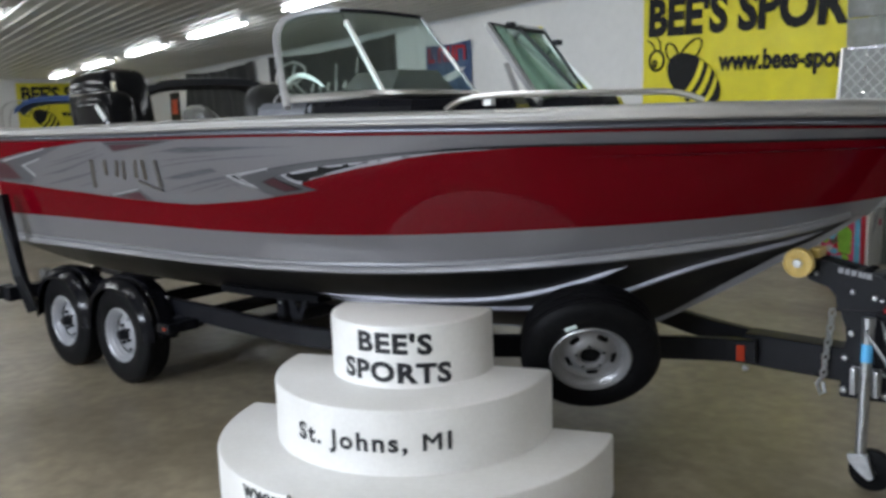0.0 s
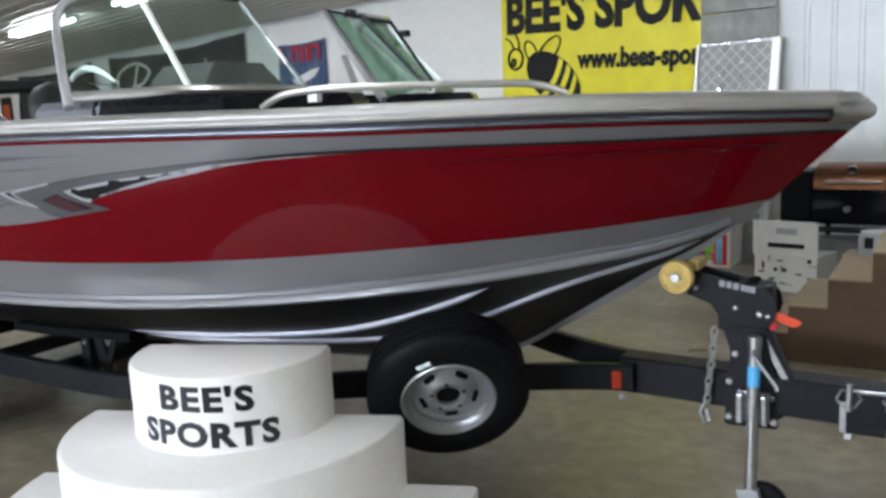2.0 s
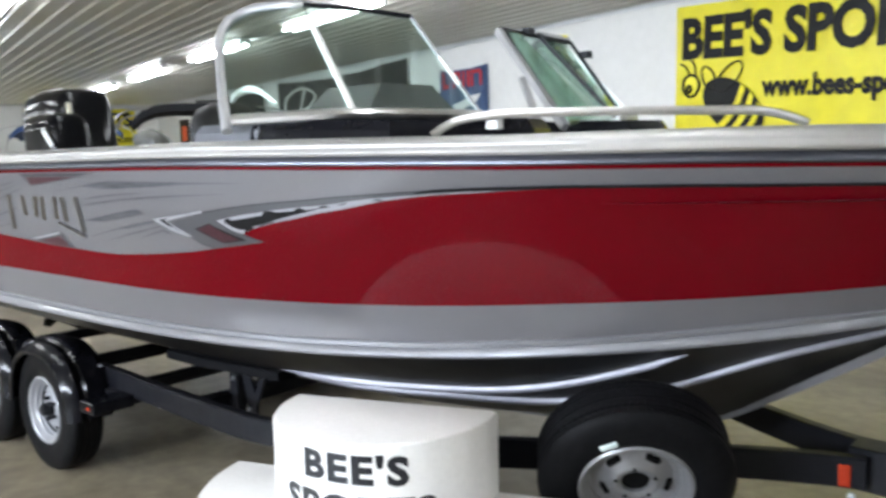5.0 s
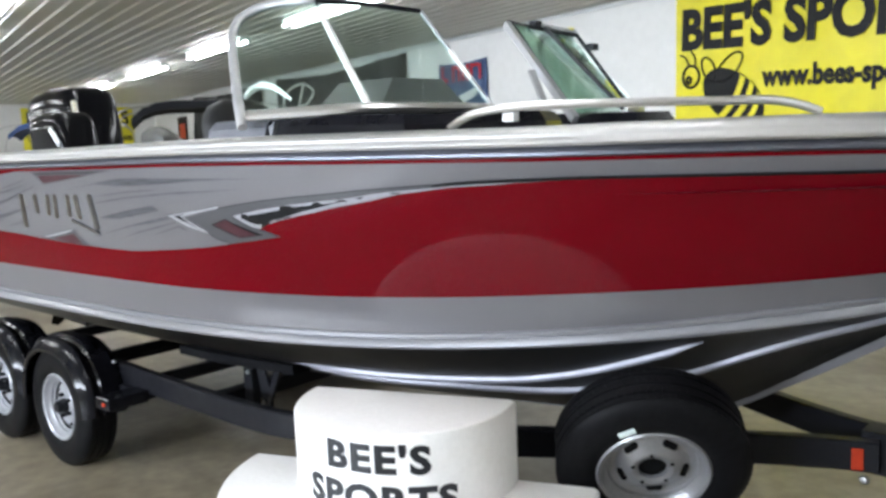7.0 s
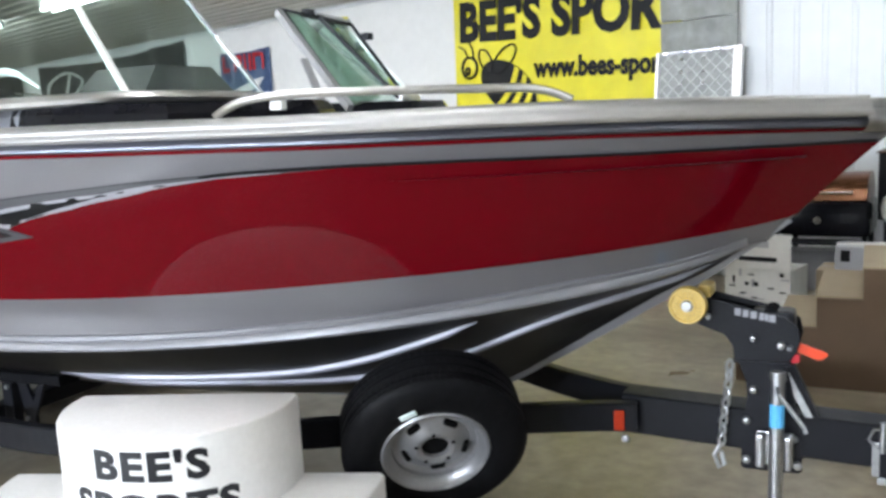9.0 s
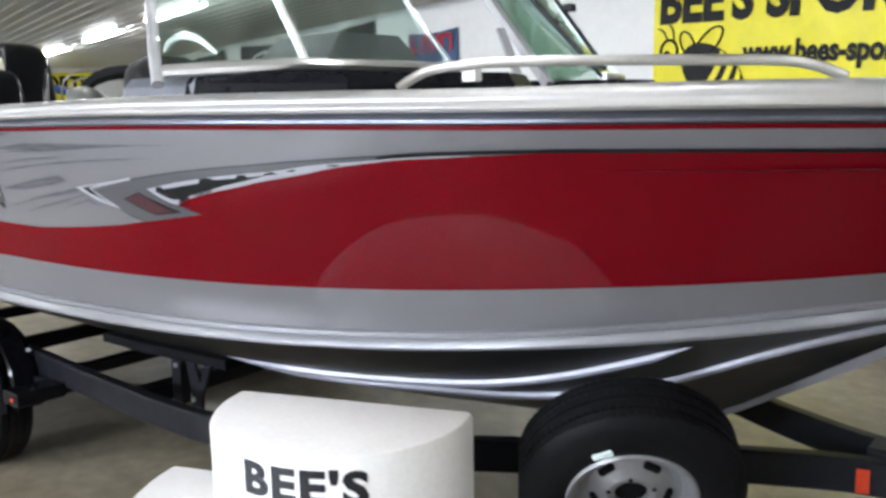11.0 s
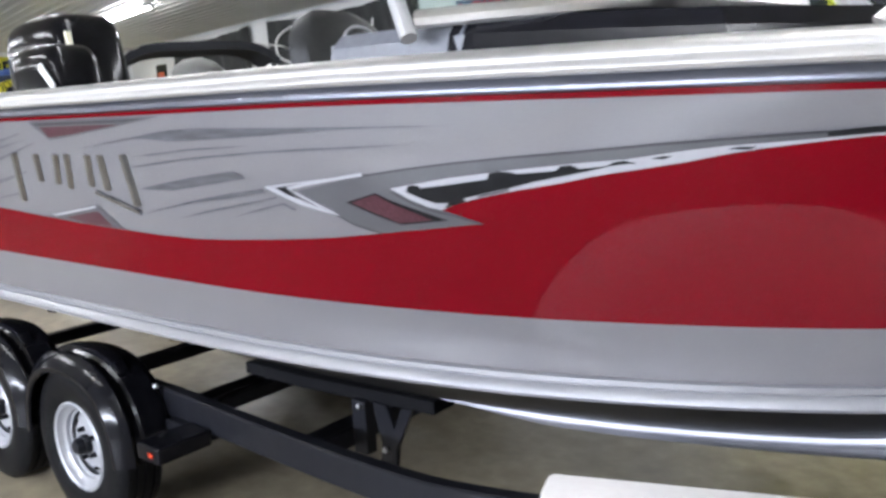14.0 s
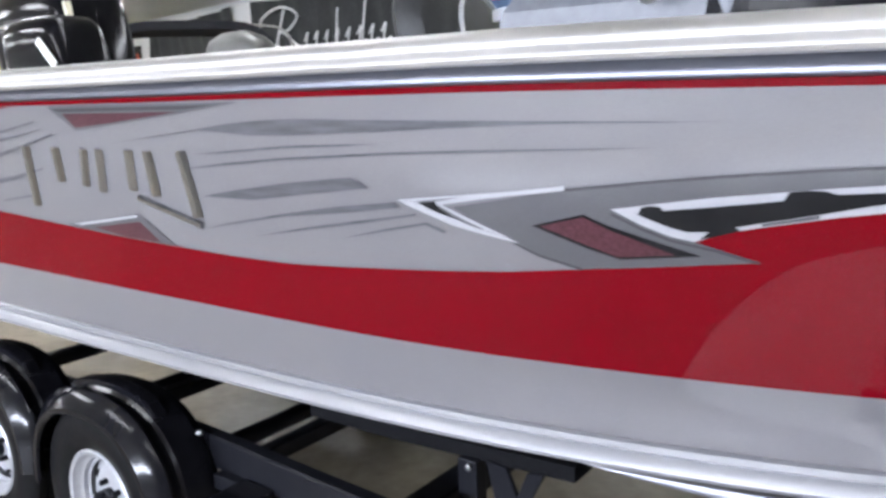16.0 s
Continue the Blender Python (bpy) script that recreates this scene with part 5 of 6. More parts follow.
bolt(-0.872, YC - 0.124, 0.434, 0.016)
PLATE = [(-0.490, 0.362), (-0.478, 0.355), (-0.308, 0.360), (-0.296, 0.372), (-0.305, 0.52), (-0.335, 0.68), (-0.355, 0.74), (-0.500, 0.735), (-0.472, 0.655), (-0.470, 0.60), (-0.484, 0.545)]
stand = part("winch_stand", extrude_poly(PLATE, YC - 0.066, YC - 0.058, 0.002), M_BLACK, trailer, "black winch stand plate")
part("stand_plate", extrude_poly(PLATE, YC + 0.058, YC + 0.066, 0.002), M_BLACK, stand)
part("stand_post", box(-0.45, -0.36, YC - 0.045, YC + 0.045, 0.55, 0.78, 0.006), M_BLACK, stand)
part("stand_flange", box(-0.515, -0.335, YC - 0.072, YC + 0.072, 0.728, 0.738, 0.002), M_BLACK, stand)
part("strut", sweep([(-0.350, YC - 0.055, 0.700), (-0.274, YC - 0.055, 0.550)], rect(0.010, 0.022)), M_ZINC, stand, "zinc strut")
part("strut_arm", sweep([(-0.340, YC - 0.045, 0.725), (-0.255, YC - 0.045, 0.535)], rect(0.03, 0.034)), M_BLACK, stand)
wh = [(-0.640, 0.905), (-0.625, 0.940), (-0.600, 0.945), (-0.395, 0.900), (-0.345, 0.887), (-0.315, 0.862), (-0.305, 0.815), (-0.318, 0.775), (-0.338, 0.742), (-0.512, 0.735), (-0.517, 0.785), (-0.545, 0.822), (-0.630, 0.852)]
for y in (-0.066, 0.058):
    part("winch_cheek", extrude_poly(wh, YC + y, YC + y + 0.008, 0.002), M_BLACK, stand, "black winch cheek plate")
part("winch_hood", box(-0.46, -0.325, YC - 0.055, YC + 0.055, 0.77, 0.905, 0.02), M_BLACK, stand)
part("winch_drum", cyl((-0.40, YC - 0.05, 0.888), (-0.40, YC + 0.05, 0.888), 0.028), M_BUNK, stand, "", True)
for x, w in ((-0.50, 0.02), (-0.475, 0.018), (-0.45, 0.02), (-0.425, 0.014), (-0.41, 0.012), (-0.392, 0.02)):
    part("plate_mark", box(x - w / 2, x + w / 2, YC - 0.0675, YC - 0.0655, 0.882 - (x + 0.45) * 0.16, 0.906 - (x + 0.45) * 0.16), M_GWHITE, stand, "pale printed mark")
part("winch_tag", extrude_poly([(-0.320, 0.806), (-0.232, 0.776), (-0.222, 0.766), (-0.248, 0.747), (-0.262, 0.750), (-0.318, 0.772)], YC - 0.045, YC - 0.035, 0.003), M_ORANGE, stand, "orange warning tag on the winch strap")
part("strap_end", extrude_poly([(-0.332, 0.765), (-0.310, 0.765), (-0.308, 0.737), (-0.338, 0.732)], YC - 0.05, YC - 0.03, 0.003), M_FLAGRED, stand, "red strap end")
for x, z, r in ((-0.595, 0.881, 0.011), (-0.450, 0.814, 0.011), (-0.365, 0.795, 0.013), (-0.338, 0.789, 0.009), (-0.450, 0.637, 0.014), (-0.471, 0.529, 0.014), (-0.473, 0.389, 0.015), (-0.311, 0.388, 0.015), (-0.319, 0.479, 0.010)):
    bolt(x, YC - 0.066, z, r)
# bow roller
roll_m = pose(-0.648, YC - 0.05, 0.934)
part("bow_roller", revolve([(0.018, -0.110), (0.026, -0.112), (0.030, -0.107), (0.050, -0.107), (0.053, -0.113), (0.059, -0.113), (0.061, -0.107), (0.063, -0.10), (0.063, -0.080), (0.058, -0.072), (0.018, -0.070)], 36, roll_m), M_ROLLER, stand, "amber polyurethane bow roller")
for k in range(18):
    part("roller_rib", box(-0.002, 0.002, -0.112, -0.106, 0.028, 0.052), M_ROLLER, stand).matrix_local = roll_m @ pose(0, 0, 0, 0, 20 * k, 0)
part("roller_shaft", cyl((-0.644, YC - 0.15, 0.934), (-0.644, YC + 0.06, 0.934), 0.012), M_ZINC, stand, "", True)
part("roller_cap", revolve([(0.0, -0.122), (0.016, -0.121), (0.021, -0.111)], 20, roll_m), M_ZINC, stand, "", True)
part("bow_stop", box(-0.632, -0.588, YC - 0.06, YC + 0.05, 0.942, 0.985, 0.010), M_ROLLER, stand, "amber stop block")


def chain(name, pts, material, parent, r=0.0045, ln=0.034, label=""):
    """Links along a hanging line, every second one turned."""
    P = smooth_line(pts, 10)
    b = bmesh.new()
    d, k = 0.0, 0
    for i in range(len(P) - 1):
        seg = (P[i + 1] - P[i]).length
        d += seg
        if d >= ln * 0.72:
            d = 0.0
            t = (P[i + 1] - P[i]).normalized()
            side_ = t.orthogonal().normalized()
            if k % 2:
                side_ = t.cross(side_)
            link = [P[i] + t * math.cos(a) * ln / 2 + side_ * math.sin(a) * ln * 0.32 for a in (2 * math.pi * j / 10 for j in range(11))]
            join(b, tube(link, r, 5, caps=False))
            k += 1
    return part(name, b, material, parent, label, True)


chain("safety_chain", [(-0.522, YC - 0.085, 0.742), (-0.529, YC - 0.09, 0.644), (-0.542, YC - 0.09, 0.538), (-0.549, YC - 0.092, 0.445)], M_CHAIN, trailer, 0.0058, 0.040, "galvanised safety chain")
part("chain_hook", tube([(-0.549, YC - 0.092, 0.45), (-0.572, YC - 0.10, 0.405), (-0.556, YC - 0.10, 0.362), (-0.540, YC - 0.10, 0.375), (-0.548, YC - 0.10, 0.42)], 0.008, 8), M_CHAIN, trailer, "galvanised hook", True)

# tongue jack
jack = part("tongue_jack", tube([(-0.366, 4.050, 0.71), (-0.372, 4.02, 0.16)], 0.022, 16), M_ZINC, trailer, "zinc-plated swivel tongue jack", True)
part("jack_sticker", tube([(-0.367, 4.0454, 0.625), (-0.3677, 4.0413, 0.55)], 0.0228, 16), M_STICKB, jack, "blue sticker band", True)
part("jack_cap", tube([(-0.366, 4.0512, 0.732), (-0.366, 4.0495, 0.70)], 0.025, 16), M_ZINC, jack, "", True)
part("jack_handle", tube([(-0.366, 4.04, 0.685), (-0.358, 3.985, 0.677), (-0.281, 3.98, 0.575), (-0.277, 3.975, 0.560)], 0.007, 8), M_ZINC, jack, "jack crank handle", True)
part("jack_mount", box(-0.436, -0.322, 4.100, 4.110, 0.392, 0.507, 0.004), M_ZINC, jack, "zinc mounting plate")
for x in (-0.422, -0.338):
    part("mount_clamp", box(x - 0.013, x + 0.013, 4.06, 4.101, 0.392, 0.507, 0.008), M_ZINC, jack)
part("jack_fork", extrude_poly([(-0.418, 0.165), (-0.340, 0.172), (-0.330, 0.13), (-0.310, 0.08), (-0.330, 0.066), (-0.360, 0.085), (-0.410, 0.135)], 3.985, 4.03, 0.004), M_ZINC, jack, "zinc caster fork")
part("caster_wheel", revolve([(0.0, -0.03), (0.06, -0.03), (0.085, -0.022), (0.09, 0.0), (0.085, 0.022), (0.06, 0.03), (0.0, 0.03)], 28, pose(-0.335, 4.062, 0.09)), M_RUBBER, jack, "black caster wheel", True)
# coupler
cp = part("coupler", box(0.20, 0.36, YC - 0.066, YC + 0.066, 0.40, 0.575, 0.012), M_BLACK, trailer, "black coupler sleeve")
part("coupler_latch", tube([(0.048, YC - 0.075, 0.545), (0.022, YC - 0.078, 0.545), (0.008, YC - 0.078, 0.512), (0.030, YC - 0.078, 0.482), (0.068, YC - 0.078, 0.486), (0.088, YC - 0.078, 0.520), (0.072, YC - 0.078, 0.548), (0.048, YC - 0.075, 0.545)], 0.005, 6), M_ZINC, cp, "zinc hitch pin clip", True)
part("hitch_pin", cyl((0.048, YC - 0.072, 0.47), (0.050, YC - 0.072, 0.568), 0.011), M_ZINC, cp, "", True)
part("sleeve_plate", box(0.02, 0.20, YC - 0.068, YC - 0.060, 0.385, 0.548, 0.003), M_BLACK, cp)
part("sleeve_edge", box(0.018, 0.040, YC - 0.071, YC - 0.064, 0.385, 0.50, 0.003), M_ZINC, cp, "grey zinc edge strip")
part("pin_nut", box(0.034, 0.062, YC - 0.08, YC - 0.05, 0.362, 0.385, 0.004), M_ZINC, cp)
part("latch_bar", box(0.06, 0.24, YC - 0.07, YC - 0.03, 0.535, 0.550, 0.003), M_ZINC, cp)
b = bmesh.new()
random.seed(4)
for k in range(40):
    c = Vector((0.31 + random.uniform(-0.07, 0.08), YC - 0.09 + random.uniform(-0.03, 0.03), 0.46 + random.uniform(-0.12, 0.10)))
    a1, a2 = Vector((random.uniform(-1, 1), random.uniform(-1, 1), random.uniform(-1, 1))).normalized(), None
    a2 = a1.orthogonal().normalized()
    join(b, tube([c + a1 * math.cos(t) * 0.022 + a2 * math.sin(t) * 0.014 for t in (2 * math.pi * j / 9 for j in range(10))], 0.0055, 5, caps=False))
part("chain_bundle", b, M_CHAIN, trailer, "bundle of galvanised chain hung on the coupler", True).location.x = -0.175
cp.location.x = -0.11


# ---- the tiered display steps ----
STEP = pose(-2.002, 3.133, 0, 0, 0, 20.5)
steps = thing("display_steps", "cream three-tier half-round display steps with black lettering", "steps", STEP)


def tier(r, z0, z1):
    """A half-round tier, flat at the back."""
    pts = [(r, 0.0), (r, -0.04)] + [(r * math.cos(a), -0.04 - r * math.sin(a)) for a in (math.pi * k / 48 for k in range(1, 48))] + [(-r, -0.04), (-r, 0.0)]
    rows = []
    for z, k in ((z0, 0.0), (z1 - 0.014, 0.0), (z1 - 0.005, 0.005), (z1, 0.016)):
        rows.append([Vector((x * (1 - k / r), y if y > -0.001 else -0.04 + (y + 0.04) * (1 - k / r), z)) for x, y in pts])
    return grid(rows, close_v=True, caps=True)


for r, z0, z1 in ((0.868, 0.0, 0.26), (0.610, 0.26, 0.52), (0.355, 0.52, 0.78)):
    part("tier", tier(r, z0, z1), M_STEP, steps, smooth=True)


def wrap_text(text, size, r, z, turn, squash=1.0, spacing=1.0, bold=0.0, plain=(), fall=0.0):
    obs = letters(text, size, M_LETTER, pose(0, -0.04, z) @ pose(0, 0, 0, 0, 0, turn), depth=0.0008, bend=r + 0.0012, parent=steps, label="black vinyl letters", squash=squash, spacing=spacing, bold=bold, plain=plain)
    for v in [v for ob in obs for v in ob.data.vertices]:
        v.co.z -= fall * v.co.x


wrap_text("BEE'S", 0.111, 0.355, 0.668, 8, 1.18, 1.12, 0.0046, fall=0.045)
wrap_text("SPORTS", 0.111, 0.355, 0.548, 8, 1.17, 1.09, 0.0046, fall=0.045)
wrap_text("St. Johns, MI", 0.098, 0.610, 0.358, 3.2, 1.10, 1.20, 0.0028, ((0.80, 0.965),))
wrap_text("www.bees-sports.com", 0.098, 0.868, 0.196, 4, 1.0, 1.12, 0.0022)


# ---- along the back wall ----
def wall_text(text, size, width, u, z, material, parent, tilt=0.0, bold=0.0, shear=0.0, label="black printed letters"):
    """Letters of a given width, standing on the banner's plane."""
    obs = letters(text, size, material, pose(u, -0.037, z, 0, -tilt, 0), depth=0.0006, parent=parent, bold=bold, shear=shear, label=label)
    xs = [v.co.x for ob in obs for v in ob.data.vertices]
    k = width / (max(xs) - min(xs))
    mid = (max(xs) + min(xs)) / 2
    for ob in obs:
        for v in ob.data.vertices:
            v.co.x = (v.co.x - mid) * k


def cloth(u0, u1, z0, z1, sag=0.0, wave=0.0, n=40, seed=0, drop=None):
    """A hanging sheet, with folds."""
    rows = []
    for j in range(15):
        f = j / 14
        row = []
        for i in range(n + 1):
            g = i / n
            u = u0 + (u1 - u0) * g
            z = z0 + (z1 - z0) * f - sag * math.sin(math.pi * g) * (f ** 2)
            w = wave * (math.sin(g * 23 + seed + f * 2.0) + 0.6 * math.sin(g * 51 + 3 * f + seed) + 0.8 * noise.noise((g * 6 + seed, f * 3, 0.3)))
            row.append(Vector((u, -0.012 - abs(wave) * 1.8 + w, z)))
        rows.append(row)
    rows2 = [[p + Vector((0, 0.004, 0)) for p in r] for r in rows]
    b = grid(rows)
    join(b, grid(rows2))
    return b


banner = solid("shop_banner", cloth(-1.82, 1.16, 1.50, 3.12, 0.02, 0.005, 60, 1), M_YELLOW, "yellow vinyl shop banner with black lettering, on white wall", "banner", m=HALL @ pose(0, -0.02, 0, 0, 1.2, 0))
wall_text("BEE'S SPOR", 0.62, 2.68, -0.38, 2.50, M_INK, banner, -1.2, 0.027, 0.0)
wall_text("www.bees-sport", 0.30, 1.66, 0.19, 2.03, M_INK, banner, -1.2, 0.013)
# the banner's emblem, kept to plain shapes
em = part("emblem", revolve([(0.0, 0.0), (1.0, 0.0), (1.0, 0.004), (0.0, 0.004)], 40), M_INK, banner, "plain dark oval emblem")
EMB = pose(-1.00, -0.040, 1.94, 0, 33, 0) @ Matrix.Diagonal((0.45, 1, 0.27, 1))
em.matrix_local = EMB
for x0, x1 in ((-0.10, 0.06), (0.22, 0.38), (0.54, 0.68)):
    edge = [(x0 + 0.10 * (1 - z * z) + d, z * math.sqrt(1 - (x0 + d) ** 2) * 0.97) for d, zs in ((0.0, range(-6, 7)), (x1 - x0, range(6, -7, -1))) for z in (k / 6 for k in zs)]
    part("emblem_bar", extrude_poly(edge, -0.006, -0.004), M_YELLOW, banner, "curved yellow bar across the emblem").matrix_local = EMB
for cx, cz, a, r1, r2, w in ((-1.33, 2.27, -30, 0.08, 0.15, 0.011), (-1.06, 2.27, 48, 0.10, 0.22, 0.011), (-1.58, 2.20, 0, 0.115, 0.125, 0.016), (-1.61, 2.16, 0, 0.028, 0.04, 0.016)):
    b = tube([(r1 * math.cos(t), 0, r2 * math.sin(t)) for t in (2 * math.pi * k / 28 for k in range(29))], w, 5, caps=False)
    part("emblem_ring", b, M_INK, banner, "dark outline ring").matrix_local = pose(cx, -0.036, cz, 0, a, 0)
for pts in (((-1.60, 2.31), (-1.66, 2.42), (-1.74, 2.46)), ((-1.52, 2.31), (-1.53, 2.42), (-1.58, 2.49))):
    part("emblem_line", tube(smooth_line([(x, -0.036, z) for x, z in pts], 4), 0.010, 5), M_INK, banner, "thin dark curved line")

# translucent sheets and the tread-plate ramp leaning by the banner
M_MILK = mat("milky_plastic_sheet", (0.42, 0.44, 0.42), 0.3, trans=0.45, grain=0.3, scale=7, bump=0.3, stain=(0.20, 0.21, 0.15), stain_scale=4, stain_amount=0.7)
for k, (z0, z1) in enumerate(((0.9, 1.62), (1.63, 2.46), (2.47, 3.12))):
    solid("plastic_sheet", box(1.01, 1.80, -0.09, -0.075, z0, z1, 0.003), M_MILK, "grey translucent plastic sheet against the wall", "plastic sheet", group="plastic sheets on the wall", m=HALL)
ramp = thing("loading_ramp", "aluminium tread-plate loading ramp leaning on the wall", "ramp", HALL @ pose(0.99, -0.42, -0.0) @ pose(0, 0, 0, -8, 0, 0))
part("plate", box(0.03, 0.83, -0.01, 0.0, 0, 2.17), M_TREAD, ramp, "grey patterned tread plate")
b = bmesh.new()
for sg in (-1, 1):
    for k in range(-20, 30):
        c = k * 0.125
        ends = []
        for x in (0.04, 0.80):
            ends.append((x, c + sg * x))
        (x0, z0), (x1, z1) = ends
        lo, hi = 1.20, 2.15
        t = sorted(((lo - z0) / (z1 - z0), (hi - z0) / (z1 - z0)))
        t0, t1 = max(0.0, t[0]), min(1.0, t[1])
        if t1 - t0 > 0.05:
            p, q = [(x0 + (x1 - x0) * f, -0.013 - 0.001 * sg, z0 + (z1 - z0) * f) for f in (t0, t1)]
            join(b, sweep([p, q], rect(0.008, 0.012), up=Vector((0, 1, 0))))
part("tread_pattern", b, M_LATTICE, ramp)["kind"] = "stuff"
for x, w in ((0.0, 0.035), (0.80, 0.085)):
    part("side_rail", box(x, x + w, -0.04, 0.02, 0, 2.19, 0.006), M_ALU, ramp, "bright aluminium side rail")
part("top_rail", box(0.06, 0.80, -0.02, 0.015, 2.16, 2.19, 0.003), M_POLISHED, ramp)
for x in (0.27, 0.50):
    for z in (1.45, 1.72, 1.86, 1.98, 2.10):
        part("rivet", revolve([(0, -0.014), (0.016, -0.010), (0.018, 0)], 8, pose(x, -0.01, z)), M_CHROME, ramp)

flag = solid("wall_flag", cloth(-6.75, -5.45, 2.02, 2.88, 0.03, 0.012, 30, 4), M_BLUE, "small blue cloth flag with red print on white wall", "flag", m=HALL)
for k, (x, w, h) in enumerate(((-6.62, 0.05, 0.27), (-6.55, 0.16, 0.06), (-6.32, 0.05, 0.25), (-6.16, 0.05, 0.25), (-6.25, 0.16, 0.06), (-6.05, 0.05, 0.26), (-5.92, 0.06, 0.26), (-5.82, 0.05, 0.26), (-5.72, 0.16, 0.055), (-5.60, 0.05, 0.24), (-5.70, 0.16, 0.05))):
    z = 2.56 if h > 0.1 else (2.57 if k % 2 else 2.76)
    part("print_bar", box(x - w / 2, x + w / 2, -0.062, -0.058, z, z + h), M_FLAGRED, flag, "red printed bar")
part("print_shape", extrude_poly([(-6.4, 2.28), (-5.8, 2.42), (-5.6, 2.44), (-5.75, 2.30), (-6.2, 2.18)], -0.062, -0.058), M_WHITEINK, flag, "pale printed shape")

for (u0, u1, seed) in ((-13.25, -7.75, 2), (-19.3, -14.2, 5)):
    bl = solid("black_banner", cloth(u0, u1, 1.35, 3.20, 0.10, 0.035, 70, seed), M_BLKCLOTH, "large draped black cloth banner with pale script", "banner", group="black banners on the back wall", m=HALL)
    w = u1 - u0
    if seed != 2:
        continue

    def stroke(pts, r=0.022):
        part("script_stroke", tube(smooth_line([(u0 + w * a, -0.15, z) for a, z in pts], 5), r, 5), M_WHITEINK, bl, "pale script stroke")
    stroke([(0.22, 2.25), (0.10, 2.45), (0.10, 2.80), (0.24, 2.98), (0.36, 2.80), (0.30, 2.55), (0.22, 2.52)], 0.026)
    stroke([(0.27, 2.92), (0.22, 2.45), (0.19, 2.15)], 0.026)
    stroke([(0.26, 2.50), (0.33, 2.30), (0.38, 2.17)])
    for k in range(8):
        a = 0.40 + 0.065 * k
        stroke([(a, 2.30 + 0.02 * (k % 2)), (a + 0.025, 2.45), (a + 0.012, 2.20), (a + 0.05, 2.22)], 0.016)
    stroke([(0.62, 2.80), (0.60, 2.20)], 0.018)
    stroke([(0.78, 2.85), (0.75, 2.20)], 0.018)

# yellow banner on the far end wall
fb = solid("shop_banner", cloth(-1.64, 1.64, 1.62, 3.17, 0.02, 0.003, 30, 3), M_YELLOW, "wide yellow shop banner on the far wall", "banner", m=HALL @ pose(UMIN, -2.36, 0, 0, 0, 90))
wall_text("BEE'S SPORTS", 0.60, 3.0, 0, 2.62, M_INK, fb, 0, 0.022)
wall_text("www.bees-sports.com", 0.28, 1.95, 0.58, 2.12, M_INK, fb, 0, 0.010)
em = part("emblem", revolve([(0.0, 0.0), (1.0, 0.0), (1.0, 0.004), (0.0, 0.004)], 30), M_INK, fb, "plain dark oval emblem")
EMB = pose(-0.86, -0.031, 2.04, 0, 33, 0) @ Matrix.Diagonal((0.42, 1, 0.25, 1))
em.matrix_local = EMB
for x0 in (-0.10, 0.22, 0.54):
    part("emblem_bar", extrude_poly([(x0, -0.9 * math.sqrt(1 - x0 * x0)), (x0 + 0.1, 0.0), (x0, 0.9 * math.sqrt(1 - x0 * x0)), (x0 + 0.15, 0.9 * math.sqrt(1 - x0 * x0)), (x0 + 0.25, 0.0), (x0 + 0.15, -0.9 * math.sqrt(1 - x0 * x0))], -0.006, -0.004), M_YELLOW, fb, "yellow bar across the emblem").matrix_local = EMB
for cx, cz, a, r1, r2 in ((-1.16, 2.36, -30, 0.08, 0.14), (-0.90, 2.36, 48, 0.10, 0.20), (-1.40, 2.28, 0, 0.115, 0.125)):
    b = tube([(r1 * math.cos(t), 0, r2 * math.sin(t)) for t in (2 * math.pi * k / 24 for k in range(25))], 0.012, 5, caps=False)
    part("emblem_ring", b, M_INK, fb, "dark outline ring").matrix_local = pose(cx, -0.03, cz, 0, a, 0)


# ---- goods on the floor by the bow ----
def carton(name, w, d, h, m, label, material=M_CARD, category="carton"):
    t = thing(name, label, category, m)
    part("body", box(0, w, 0, d, 0, h, 0.006), material, t)
    part("flap", box(0.004, w - 0.004, d * 0.49, d * 0.51, h, h + 0.003), M_BLOCK, t, "taped flap seam")
    return t


kid = carton("toy_carton", 0.46, 0.9, 0.56, pose(-2.01, 9.19, 0, 0, 0, -3), "white toy carton with bright printed front")
part("printed_front", box(0.02, 0.43, -0.004, -0.001, 0.03, 0.53), M_PINK, kid, "pink printed front")
part("print_frame", box(0.395, 0.43, -0.006, -0.004, 0.03, 0.53), M_FLAGRED, kid, "red printed edge")
part("print_frame", box(0.33, 0.385, -0.006, -0.004, 0.05, 0.51), M_CYAN, kid, "blue printed edge")
random.seed(23)
for k in range(34):
    x, z = random.uniform(0.02, 0.27), random.uniform(0.04, 0.46)
    pts = [(x + random.uniform(0.02, 0.05) * math.cos(q), z + random.uniform(0.02, 0.05) * math.sin(q)) for q in (2 * math.pi * n / 7 for n in range(7))]
    pts = [(min(0.325, max(0.022, a)), min(0.525, max(0.032, b_))) for a, b_ in pts]
    part("print_patch", extrude_poly(pts, -0.0065 - 0.0002 * k, -0.004), (M_PINK, M_GREEN, M_CYAN, M_CARD, M_FLAGRED, M_CARPETD)[k % 6], kid, "bright printed patch")
part("print_patch", extrude_poly([(0.19, 0.16), (0.30, 0.14), (0.31, 0.36), (0.24, 0.44), (0.18, 0.34)], -0.0150, -0.004), M_GREEN, kid, "lime printed shape")
part("print_patch", box(0.06, 0.22, -0.0154, -0.004, 0.06, 0.12, 0.001), M_CYAN, kid, "blue printed band")
